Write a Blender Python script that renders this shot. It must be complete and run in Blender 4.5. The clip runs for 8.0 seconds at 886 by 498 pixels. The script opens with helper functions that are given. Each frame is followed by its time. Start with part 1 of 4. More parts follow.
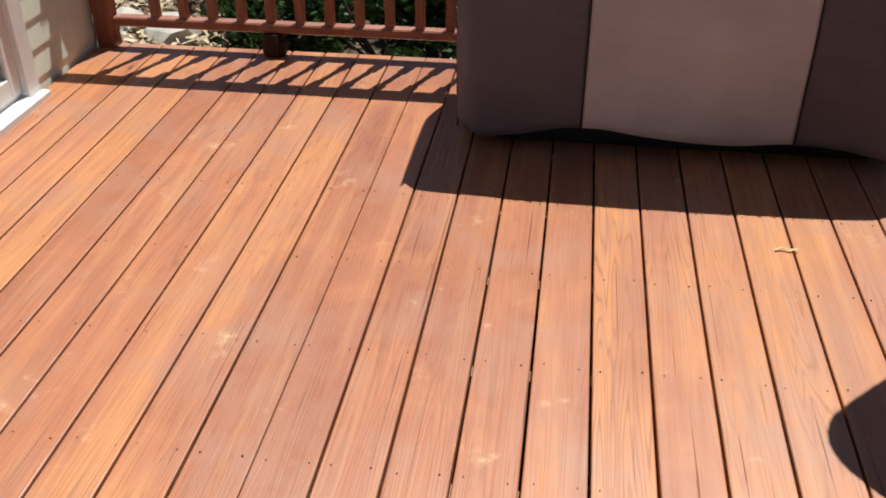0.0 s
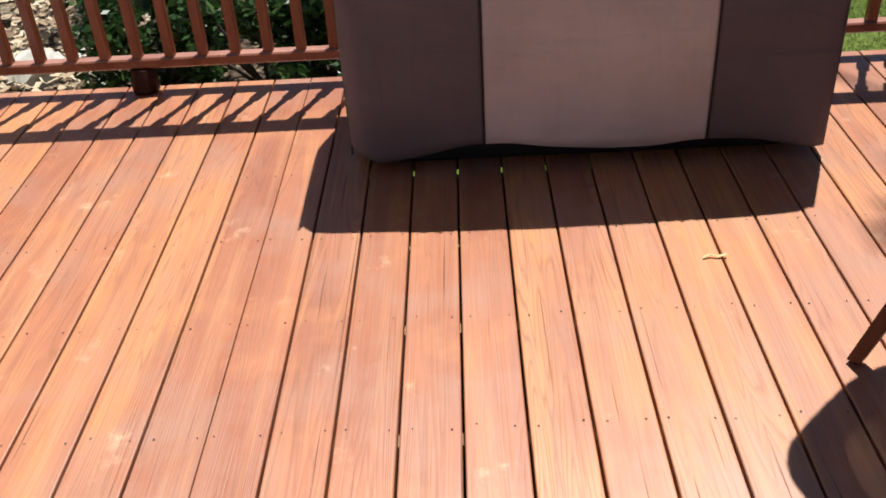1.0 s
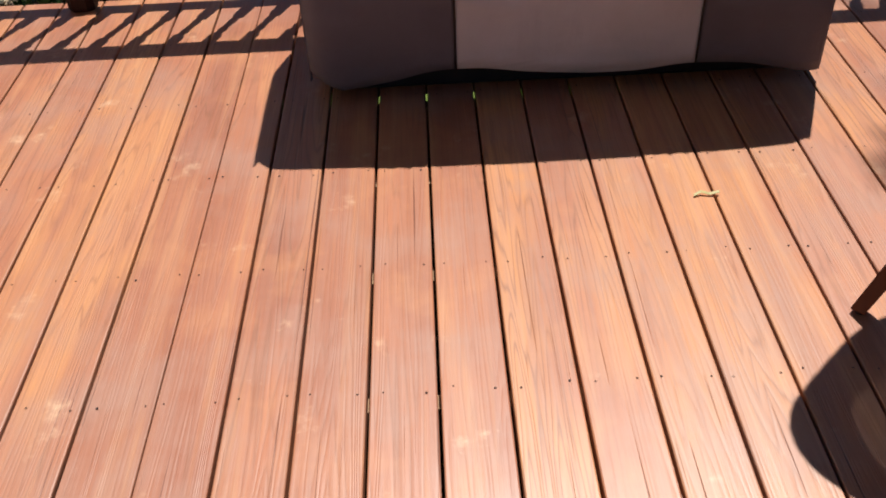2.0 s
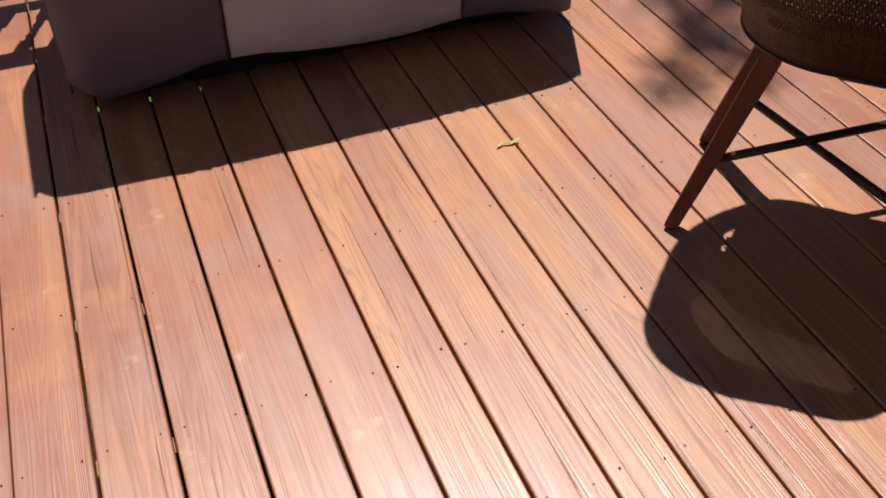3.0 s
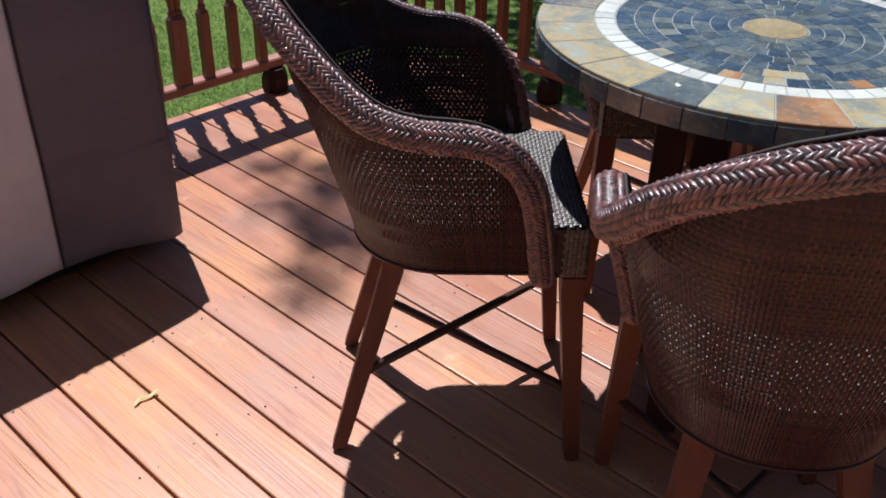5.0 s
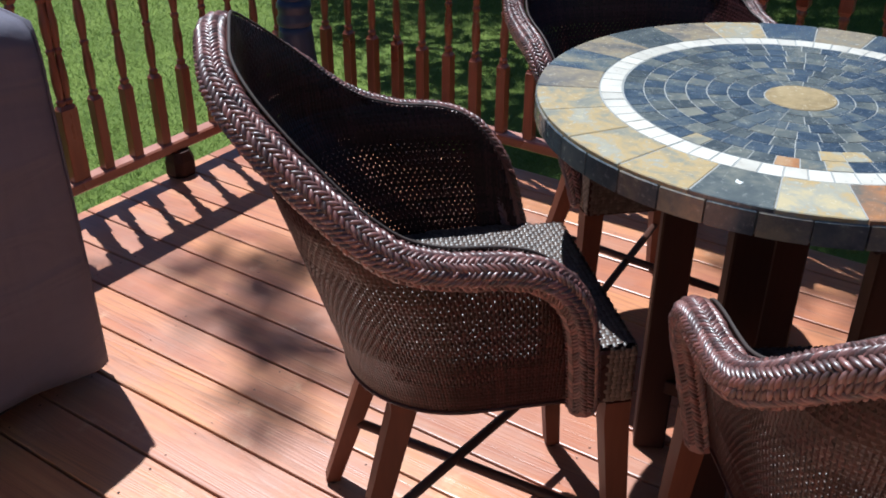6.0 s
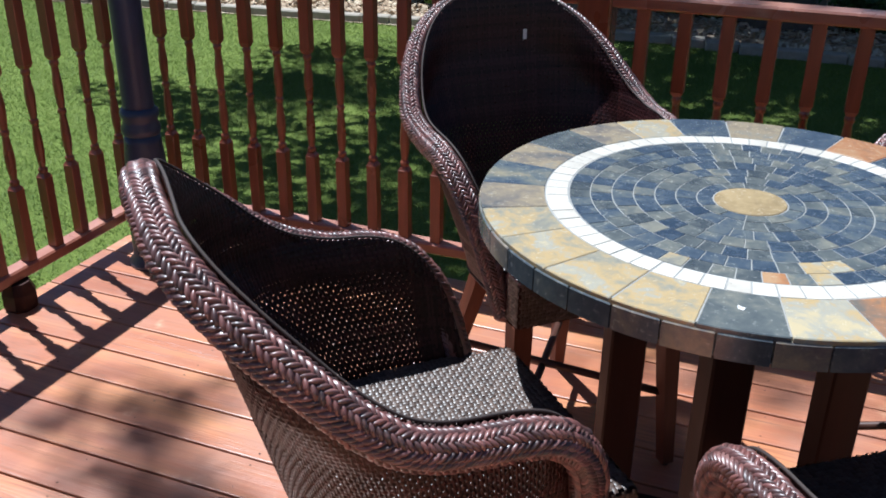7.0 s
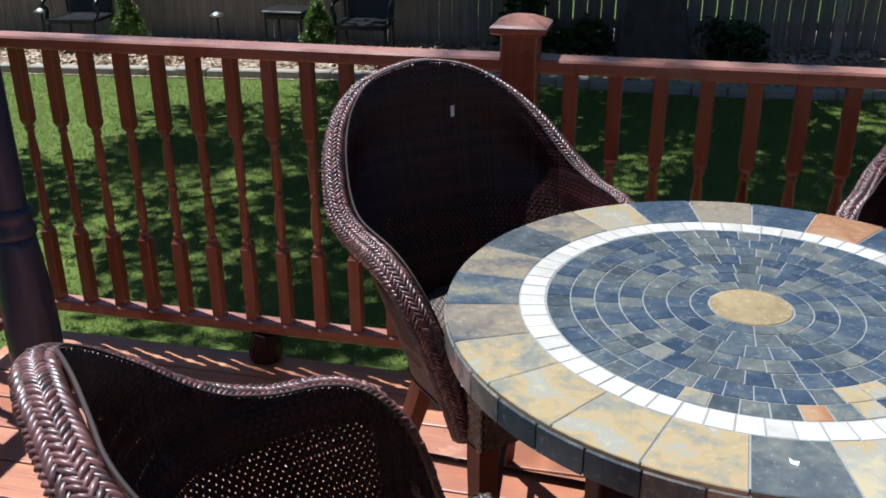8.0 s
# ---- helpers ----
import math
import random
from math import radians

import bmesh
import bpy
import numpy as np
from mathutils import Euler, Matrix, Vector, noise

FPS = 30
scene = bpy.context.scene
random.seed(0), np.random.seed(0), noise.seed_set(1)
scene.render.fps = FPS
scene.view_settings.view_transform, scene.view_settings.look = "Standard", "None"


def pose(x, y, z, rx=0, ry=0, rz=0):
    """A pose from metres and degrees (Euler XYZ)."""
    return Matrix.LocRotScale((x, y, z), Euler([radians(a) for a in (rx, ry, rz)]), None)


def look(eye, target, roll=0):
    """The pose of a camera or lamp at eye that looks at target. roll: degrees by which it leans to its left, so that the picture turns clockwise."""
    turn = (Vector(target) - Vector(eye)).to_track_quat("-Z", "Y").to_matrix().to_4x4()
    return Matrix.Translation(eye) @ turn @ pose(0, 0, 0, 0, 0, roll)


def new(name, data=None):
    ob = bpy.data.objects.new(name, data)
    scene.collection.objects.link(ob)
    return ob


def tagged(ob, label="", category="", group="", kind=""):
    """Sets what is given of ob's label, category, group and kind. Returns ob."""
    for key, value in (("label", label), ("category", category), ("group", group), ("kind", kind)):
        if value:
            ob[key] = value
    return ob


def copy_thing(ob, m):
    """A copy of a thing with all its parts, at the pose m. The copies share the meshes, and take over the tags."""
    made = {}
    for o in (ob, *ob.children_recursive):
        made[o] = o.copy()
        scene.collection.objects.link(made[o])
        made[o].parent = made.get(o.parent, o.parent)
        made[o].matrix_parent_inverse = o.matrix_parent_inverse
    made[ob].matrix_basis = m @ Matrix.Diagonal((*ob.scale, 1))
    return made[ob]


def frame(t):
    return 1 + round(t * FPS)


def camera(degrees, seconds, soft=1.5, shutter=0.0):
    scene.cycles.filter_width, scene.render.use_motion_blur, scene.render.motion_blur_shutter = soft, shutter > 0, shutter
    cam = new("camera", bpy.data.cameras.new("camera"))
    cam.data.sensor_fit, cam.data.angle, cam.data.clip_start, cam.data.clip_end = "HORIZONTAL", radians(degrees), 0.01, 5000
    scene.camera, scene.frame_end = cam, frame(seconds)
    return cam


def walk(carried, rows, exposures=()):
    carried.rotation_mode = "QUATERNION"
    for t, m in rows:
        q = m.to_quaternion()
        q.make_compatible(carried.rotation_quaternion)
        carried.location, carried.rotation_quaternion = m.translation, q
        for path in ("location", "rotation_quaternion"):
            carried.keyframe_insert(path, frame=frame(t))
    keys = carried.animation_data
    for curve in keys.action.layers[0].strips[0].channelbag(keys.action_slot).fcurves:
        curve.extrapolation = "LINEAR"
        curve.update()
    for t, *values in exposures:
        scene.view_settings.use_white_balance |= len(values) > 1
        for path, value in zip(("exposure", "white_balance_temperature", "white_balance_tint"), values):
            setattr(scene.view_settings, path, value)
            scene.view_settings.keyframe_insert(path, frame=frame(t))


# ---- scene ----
cam = camera(50.4, 8.0, soft=1.8)

PATH = [
    (0, (0.042, -0.251, 1.482), (-0.199, 1.418, 0.406), -0.2),
    (0.5, (0.002, -0.155, 1.465), (-0.032, 1.53, 0.39), -0.6),
    (1, (0.038, 0.031, 1.493), (-0.025, 1.695, 0.385), -3.7),
    (1.2, (0.044, 0.105, 1.467), (-0.005, 1.773, 0.364), -3.5),
    (2.5, (-0.08, 0.289, 1.43), (0.075, 1.761, 0.085), -0.4),
    (3, (-0.215, 0.331, 1.456), (0.335, 1.719, 0.126), -0.3),
    (3.5, (-0.231, 0.325, 1.436), (0.597, 1.648, 0.185), 1.4),
    (4, (-0.209, 0.339, 1.441), (0.893, 1.521, 0.262), 1.6),
    (4.5, (-0.225, 0.392, 1.487), (0.998, 1.545, 0.404), 1.8),
    (4.7, (-0.177, 0.417, 1.5), (1.056, 1.583, 0.441), 1.8),
    (5.8, (0.02, 0.798, 1.517), (1.394, 1.835, 0.499), -0.4),
    (6, (0.009, 0.89, 1.516), (1.45, 1.86, 0.523), 0.2),
    (6.5, (-0.011, 1.08, 1.535), (1.593, 1.775, 0.564), 0.9),
    (7, (0.081, 1.204, 1.542), (1.764, 1.859, 0.682), 0.8),
    (7.5, (0.25, 1.337, 1.563), (1.967, 1.997, 0.779), -1.3),
    (8, (0.324, 1.418, 1.573), (2.111, 1.849, 0.786), -0.3),
]
walk(cam, [(t, look(eye, aim, roll)) for t, eye, aim, roll in PATH],
     [(0, 0.29, 5600, 9), (1, 0.55, 5500, 9), (2.5, 0.16, 5450, 10), (3.5, 0.12, 5050, 9), (4.5, 0.42, 4900, 9), (6, 0.68, 4850, 9), (6.5, 0.84, 4850, 10), (8, 0.64, 4900, 11)])

# ---- world, sun ----
SUN_TO = Vector((0.148, 0.376, 1.0)).normalized()
world = bpy.data.worlds.new("world")
scene.world = world
world.use_nodes = True
wn = world.node_tree.nodes
sky = wn.new("ShaderNodeTexSky")
sky.sky_type = "NISHITA"
sky.sun_disc = False
sky.sun_elevation = math.asin(SUN_TO.z)
sky.sun_rotation = math.atan2(SUN_TO.x, SUN_TO.y)
sky.air_density, sky.dust_density = 1.0, 0.6
wn["Background"].inputs["Strength"].default_value = 0.03
world.node_tree.links.new(sky.outputs[0], wn["Background"].inputs["Color"])
sun = new("sun", bpy.data.lights.new("sun", "SUN"))
sun.data.energy, sun.data.angle, sun.data.color = 5.0, radians(0.53), (1.0, 0.9, 0.71)
sun.matrix_world = look(SUN_TO * 30, (0, 0, 0))


# ---- materials ----
class Nodes:
    """A node material under construction."""

    def __init__(self, name, rough=0.6, metal=0.0, spec=0.5):
        self.mat = bpy.data.materials.new(name)
        self.mat.use_nodes = True
        self.t = self.mat.node_tree
        self.b = self.t.nodes["Principled BSDF"]
        self.b.inputs["Roughness"].default_value = rough
        self.b.inputs["Metallic"].default_value = metal
        self.b.inputs["Specular IOR Level"].default_value = spec

    def put(self, socket, value):
        if hasattr(value, "is_linked"):
            self.t.links.new(value, socket)
        elif hasattr(socket, "default_value"):
            socket.default_value = value

    def node(self, kind, **ins):
        n = self.t.nodes.new(kind)
        for key, value in ins.items():
            self.put(n.inputs[key.replace("_", " ")], value)
        return n

    def coords(self, scale=(1, 1, 1), shift=None, which="Object"):
        n = self.node("ShaderNodeMapping", Vector=self.t.nodes.new("ShaderNodeTexCoord").outputs[which], Scale=scale)
        if shift is not None:
            self.put(n.inputs["Location"], shift)
        return n.outputs[0]

    def noise(self, vec, scale=5.0, detail=4.0, rough=0.55, dist=0.0):
        return self.node("ShaderNodeTexNoise", Vector=vec, Scale=scale, Detail=detail, Roughness=rough, Distortion=dist).outputs["Fac"]

    def ramp(self, fac, *stops):
        n = self.node("ShaderNodeValToRGB", Fac=fac)
        e = n.color_ramp.elements
        while len(e) < len(stops):
            e.new(0.5)
        for el, (p, c) in zip(e, stops):
            el.position = p
            el.color = (*c, 1) if len(c) == 3 else c
        return n.outputs[0]

    def value(self, fac, lo, hi, a=0.0, b=1.0):
        return self.node("ShaderNodeMapRange", Value=fac, From_Min=lo, From_Max=hi, To_Min=a, To_Max=b).outputs[0]

    def mix(self, fac, a, b, how="MIX"):
        n = self.t.nodes.new("ShaderNodeMix")
        n.data_type, n.blend_type = "RGBA", how
        self.put(n.inputs[0], fac)
        self.put(n.inputs[6], (*a, 1) if isinstance(a, tuple) and len(a) == 3 else a)
        self.put(n.inputs[7], (*b, 1) if isinstance(b, tuple) and len(b) == 3 else b)
        return n.outputs[2]

    def math(self, op, a, b=0.0):
        n = self.t.nodes.new("ShaderNodeMath")
        n.operation = op
        self.put(n.inputs[0], a)
        self.put(n.inputs[1], b)
        return n.outputs[0]

    def random(self):
        return self.t.nodes.new("ShaderNodeObjectInfo").outputs["Random"]

    def island(self):
        return self.t.nodes.new("ShaderNodeNewGeometry").outputs["Random Per Island"]

    def bump(self, height, strength=0.3, dist=0.002):
        self.put(self.b.inputs["Normal"], self.node("ShaderNodeBump", Strength=strength, Distance=dist, Height=height).outputs[0])

    def done(self, colour=None, rough=None):
        if colour is not None:
            self.put(self.b.inputs["Base Color"], (*colour, 1) if isinstance(colour, tuple) and len(colour) == 3 else colour)
        if rough is not None:
            self.put(self.b.inputs["Roughness"], rough)
        return self.mat


def deck_wood():
    m = Nodes("deck_wood", 0.45, spec=0.7)
    r = m.random()
    shift = m.node("ShaderNodeCombineXYZ", X=m.math("MULTIPLY", r, 37.0), Y=m.math("MULTIPLY", r, 91.0), Z=m.math("MULTIPLY", r, 13.0)).outputs[0]
    fine = m.noise(m.coords((95, 2.2, 20), shift), 1.0, 5, 0.65)
    rings = m.noise(m.coords((13, 0.55, 4), shift), 1.0, 2, 0.45, 0.35)
    ring = m.math("ABSOLUTE", m.math("SINE", m.math("MULTIPLY", rings, 58.0)))
    patch = m.noise(m.coords((5, 1.1, 1), shift), 1.0, 3, 0.5)
    base = m.ramp(m.math("ADD", m.math("MULTIPLY", patch, 0.9), m.math("MULTIPLY", m.math("SUBTRACT", r, 0.42), 0.42)),
                  (0.22, (0.36, 0.135, 0.082)), (0.42, (0.47, 0.188, 0.108)), (0.56, (0.58, 0.262, 0.122)), (0.68, (0.52, 0.226, 0.135)), (0.82, (0.47, 0.218, 0.16)))
    streak = m.noise(m.coords((17, 0.8, 6), shift), 1.0, 4, 0.55, 0.4)
    col = m.mix(m.value(streak, 0.5, 0.72, 0.0, 0.55), base, (0.66, 0.35, 0.19))
    col = m.mix(m.value(streak, 0.48, 0.3, 0.0, 0.5), col, (0.33, 0.145, 0.105))
    col = m.mix(m.value(fine, 0.38, 0.75, 0.0, 0.5), col, (0.30, 0.115, 0.07))
    grainy = m.value(m.noise(m.coords((3, 0.7, 1), shift), 1.0, 2, 0.5), 0.38, 0.62, 0.15, 0.75)
    col = m.mix(m.math("MULTIPLY", m.value(ring, 0.0, 0.55, 1.0, 0.0), grainy), col, (0.27, 0.11, 0.062))
    # grey weathering and pale scuffs
    geo = m.t.nodes.new("ShaderNodeNewGeometry").outputs["Position"]
    grey = m.noise(geo, 2.3, 5, 0.62)
    col = m.mix(m.value(grey, 0.48, 0.68, 0.0, 0.7), col, (0.40, 0.225, 0.185))
    col = m.mix(m.value(grey, 0.46, 0.3, 0.0, 0.45), col, (0.60, 0.275, 0.125))
    scuff = m.noise(geo, 5.5, 6, 0.62)
    fleck = m.noise(geo, 42.0, 3, 0.6)
    amount = m.math("MULTIPLY", m.value(scuff, 0.62, 0.72, 0.0, 0.75), m.value(fleck, 0.3, 0.66))
    col = m.mix(amount, col, (0.72, 0.48, 0.34))
    crack = m.noise(m.coords((160, 1.3, 20), shift), 1.0, 2, 0.5)
    m.bump(m.math("ADD", m.math("ADD", fine, m.math("MULTIPLY", ring, 0.35)), m.value(crack, 0.25, 0.32, -2.0, 0.0)), 0.42, 0.0016)
    col = m.mix(m.value(crack, 0.26, 0.32, 0.7, 0.0), col, (0.10, 0.035, 0.022))
    # knots, few and far between, with the grain darker round them
    v = m.node("ShaderNodeTexVoronoi", Vector=m.coords((5.5, 1.15, 0.0), shift), Scale=1.0)
    size = m.math("MULTIPLY", m.node("ShaderNodeSeparateColor", Color=v.outputs["Color"]).outputs[0], 1.0)
    near = m.math("DIVIDE", v.outputs["Distance"], m.value(size, 0.72, 1.0, 0.001, 0.11))
    col = m.mix(m.value(near, 0.55, 1.6, 0.6, 0.0), col, (0.30, 0.12, 0.066))
    col = m.mix(m.value(near, 0.3, 0.6, 0.85, 0.0), col, (0.09, 0.032, 0.02))
    col = m.mix(1.0, col, (1.0, 0.955, 0.83), "MULTIPLY")
    return m.done(col, m.value(fine, 0.3, 0.7, 0.31, 0.46))


def stained_wood(name, dark, light, rough=0.42, along=(40, 40, 2.5), top_light=0.0, spec=0.7):
    m = Nodes(name, rough, spec=spec)
    r = m.random()
    shift = m.node("ShaderNodeCombineXYZ", X=m.math("MULTIPLY", r, 17.0), Y=m.math("MULTIPLY", r, 31.0), Z=r).outputs[0]
    g = m.noise(m.coords(along, shift), 1.0, 5, 0.6)
    big = m.noise(m.coords((4, 4, 4), shift), 1.0, 3, 0.5)
    col = m.ramp(m.math("ADD", m.math("MULTIPLY", g, 0.65), m.math("MULTIPLY", big, 0.35)), (0.3, dark), (0.68, light))
    if top_light:
        # sunlight put into the colour: faces turned up go paler, in uneven patches
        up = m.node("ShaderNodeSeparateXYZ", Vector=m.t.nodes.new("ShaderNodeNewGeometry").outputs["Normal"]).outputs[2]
        lit_top = m.math("MULTIPLY", m.value(up, 0.6, 0.9, 0.0, top_light), m.value(m.noise(m.coords((6, 6, 6), shift), 1.0, 4, 0.6), 0.25, 0.6, 0.35, 1.0))
        col = m.mix(lit_top, col, (0.52, 0.27, 0.2))
    m.bump(g, 0.25, 0.001)
    return m.done(col, m.value(big, 0.3, 0.7, rough - 0.08, rough + 0.14))


def plain(name, colour, rough=0.6, metal=0.0, vary=0.25, scale=9.0, relief=0.15, spec=0.5):
    m = Nodes(name, rough, metal, spec)
    co = m.coords()
    n = m.noise(co, scale, 5, 0.6)
    f = m.noise(co, scale * 14, 3, 0.6)
    low = tuple(c * (1 - vary) for c in colour)
    high = tuple(min(1.0, c * (1 + vary)) for c in colour)
    col = m.ramp(m.math("ADD", m.math("MULTIPLY", n, 0.7), m.math("MULTIPLY", f, 0.3)), (0.3, low), (0.7, high))
    m.bump(f, relief, 0.001)
    return m.done(col, m.value(n, 0.3, 0.7, max(0.02, rough - 0.08), min(1, rough + 0.1)))


def wicker(name="wicker", k=1.0, green=0.86, blue=1.0, rough=0.26, spec=0.5, coat=0.0):
    m = Nodes(name, 0.3, spec=spec)
    m.put(m.b.inputs["Coat Weight"], coat)
    m.put(m.b.inputs["Coat Roughness"], 0.3)
    i = m.island()
    n = m.noise(m.coords((1, 1, 1)), 160.0, 3, 0.6)
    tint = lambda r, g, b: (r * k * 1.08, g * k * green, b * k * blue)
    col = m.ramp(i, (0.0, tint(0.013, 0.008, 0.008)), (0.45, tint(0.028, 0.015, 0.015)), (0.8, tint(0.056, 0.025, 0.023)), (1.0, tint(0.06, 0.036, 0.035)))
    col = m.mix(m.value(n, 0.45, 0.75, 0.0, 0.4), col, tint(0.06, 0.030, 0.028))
    m.bump(n, 0.12, 0.0006)
    return m.done(col, m.value(n, 0.3, 0.7, rough, rough + 0.18))


def wicker_seat():
    m = Nodes("wicker_seat", 0.3, spec=0.6)
    n = m.noise(m.coords((1, 1, 1)), 150.0, 3, 0.6)
    col = m.ramp(m.island(), (0.0, (0.042, 0.026, 0.02)), (0.6, (0.075, 0.048, 0.037)), (1.0, (0.11, 0.074, 0.057)))
    m.bump(n, 0.12, 0.0006)
    return m.done(col, m.value(n, 0.3, 0.7, 0.36, 0.52))


def slate(name, stops, rough=0.2):
    """Sealed cleft slate: cloudy colour that runs over a tile, fine layers on top."""
    m = Nodes(name, rough, spec=0.7)
    r = m.random()
    shift = m.node("ShaderNodeCombineXYZ", X=m.math("MULTIPLY", r, 57.0), Y=m.math("MULTIPLY", r, 29.0), Z=m.math("MULTIPLY", r, 83.0)).outputs[0]
    co = m.coords((1, 1, 1), shift)
    cloud = m.noise(co, 7.0, 3, 0.5, 0.8)
    n = m.noise(co, 19.0, 6, 0.66, 0.9)
    f = m.noise(co, 80.0, 5, 0.65)
    mixed = m.math("ADD", m.math("ADD", m.math("MULTIPLY", cloud, 0.5), m.math("MULTIPLY", n, 0.35)), m.math("MULTIPLY", f, 0.15))
    tone = m.math("ADD", m.math("MULTIPLY", mixed, 1.8), m.math("SUBTRACT", m.math("MULTIPLY", m.math("SUBTRACT", r, 0.5), 0.17), 0.44))
    col = m.ramp(tone, *stops)
    col = m.mix(m.value(f, 0.55, 0.78, 0.0, 0.3), col, (0.34, 0.34, 0.31))
    layer = m.value(m.noise(co, 11.0, 2, 0.5, 1.4), 0.49, 0.51)
    m.bump(m.math("ADD", m.math("ADD", n, m.math("MULTIPLY", f, 0.4)), m.math("MULTIPLY", layer, 0.5)), 0.14, 0.0012)
    m.put(m.b.inputs["Coat Weight"], 0.3)
    m.put(m.b.inputs["Coat Roughness"], 0.12)
    return m.done(col, m.value(f, 0.3, 0.7, rough - 0.05, rough + 0.1))


def cloth(name, colour):
    m = Nodes(name, 0.72, spec=0.3)
    co = m.coords()
    n = m.noise(co, 3.0, 5, 0.6)
    wv = m.noise(m.coords((420, 420, 420)), 1.0, 2, 0.5)
    dirt = m.noise(m.coords((2, 2, 7)), 1.0, 4, 0.6)
    col = m.ramp(m.math("ADD", m.math("MULTIPLY", n, 0.8), m.math("MULTIPLY", wv, 0.2)), (0.3, tuple(c * 0.84 for c in colour)), (0.7, tuple(c * 1.12 for c in colour)))
    col = m.mix(m.value(dirt, 0.52, 0.75, 0.0, 0.3), col, tuple(min(1, c * 1.35) for c in colour))
    fold = m.noise(m.coords((2.2, 2.2, 7.0)), 1.0, 3, 0.55, 0.8)
    crease = m.noise(m.coords((9.0, 9.0, 2.0)), 1.0, 3, 0.5, 0.5)
    relief = m.math("ADD", m.math("MULTIPLY", fold, 9.0), m.math("MULTIPLY", crease, 4.0))
    m.bump(m.math("ADD", m.math("ADD", m.math("MULTIPLY", wv, 0.3), n), relief), 0.45, 0.004)
    return m.done(col)


def leafy(name, a, b, c, rough=0.5, through_leaf=0.3):
    m = Nodes(name, rough, spec=0.4)
    col = m.ramp(m.island(), (0.0, a), (0.5, b), (1.0, c))
    # light passes through thin leaves
    thin = m.node("ShaderNodeBsdfTranslucent", Color=col)
    both = m.node("ShaderNodeMixShader", Fac=through_leaf)
    m.t.links.new(m.b.outputs[0], both.inputs[1])
    m.t.links.new(thin.outputs[0], both.inputs[2])
    m.t.links.new(both.outputs[0], m.t.nodes["Material Output"].inputs["Surface"])
    return m.done(col)


def lawn_material():
    m = Nodes("lawn", 0.85, spec=0.15)
    geo = m.t.nodes.new("ShaderNodeNewGeometry").outputs["Position"]
    a = m.noise(geo, 1.3, 5, 0.6)
    b = m.noise(geo, 55.0, 4, 0.65)
    col = m.ramp(m.math("ADD", m.math("MULTIPLY", a, 0.5), m.math("MULTIPLY", b, 0.5)), (0.32, (0.092, 0.13, 0.022)), (0.55, (0.153, 0.2, 0.036)), (0.72, (0.226, 0.255, 0.058)))
    m.bump(b, 0.8, 0.03)
    return m.done(col)


def bed_material(name, stops, scale):
    m = Nodes(name, 0.85, spec=0.2)
    geo = m.t.nodes.new("ShaderNodeNewGeometry").outputs["Position"]
    v = m.node("ShaderNodeTexVoronoi", Vector=geo, Scale=scale)
    n = m.noise(geo, scale * 0.6, 5, 0.65)
    col = m.ramp(m.math("ADD", m.math("MULTIPLY", m.node("ShaderNodeSeparateColor", Color=v.outputs["Color"]).outputs[0], 0.5), m.math("MULTIPLY", n, 0.5)), *stops)
    m.bump(v.outputs["Distance"], 0.9, 0.02)
    return m.done(col)


def glass_dark():
    m = Nodes("door_glass", 0.04, spec=0.5)
    m.put(m.b.inputs["Transmission Weight"], 1.0)
    m.put(m.b.inputs["IOR"], 1.45)
    return m.done((0.75, 0.8, 0.8))


M_DECK = deck_wood()
M_RAIL = stained_wood("rail_wood", (0.12, 0.029, 0.012), (0.255, 0.07, 0.028), 0.32)
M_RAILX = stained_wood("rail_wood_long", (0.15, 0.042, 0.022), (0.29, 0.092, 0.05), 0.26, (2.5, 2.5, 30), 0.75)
M_LEG = stained_wood("leg_wood", (0.07, 0.019, 0.009), (0.13, 0.038, 0.017), 0.5, spec=0.3)
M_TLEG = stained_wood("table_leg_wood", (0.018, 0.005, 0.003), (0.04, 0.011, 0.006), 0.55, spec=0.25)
M_BAR = plain("stretcher_paint", (0.07, 0.03, 0.02), 0.5, spec=0.3)
# one wicker in two tones: dark for the shaded shell, light for the sunlit rim
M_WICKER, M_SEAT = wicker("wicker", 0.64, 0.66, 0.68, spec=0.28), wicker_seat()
M_WICKER_LIT = wicker("wicker_lit", 3.1, 0.92, 0.84, 0.33, 0.8, 0.22)
M_JOIST = plain("joist_wood", (0.36, 0.22, 0.12), 0.8)
M_STEEL = plain("screw_steel", (0.05, 0.035, 0.03), 0.5, 0.6)
S_BLUE = slate("slate_blue", [(0.25, (0.036, 0.052, 0.083)), (0.46, (0.068, 0.088, 0.12)), (0.62, (0.125, 0.138, 0.14)), (0.78, (0.26, 0.23, 0.165))])
S_GREY = slate("slate_grey", [(0.25, (0.056, 0.067, 0.08)), (0.5, (0.115, 0.125, 0.125)), (0.72, (0.22, 0.212, 0.175))])
S_OCHRE = slate("slate_ochre", [(0.16, (0.18, 0.18, 0.17)), (0.32, (0.28, 0.26, 0.2)), (0.45, (0.44, 0.32, 0.155)), (0.54, (0.34, 0.325, 0.27)), (0.66, (0.48, 0.395, 0.24))])
S_RUST = slate("slate_rust", [(0.25, (0.15, 0.13, 0.11)), (0.5, (0.36, 0.17, 0.075)), (0.7, (0.42, 0.27, 0.15))])
S_BROWN = slate("slate_brown", [(0.25, (0.1, 0.105, 0.11)), (0.42, (0.19, 0.165, 0.14)), (0.58, (0.31, 0.25, 0.165)), (0.74, (0.17, 0.185, 0.19))])
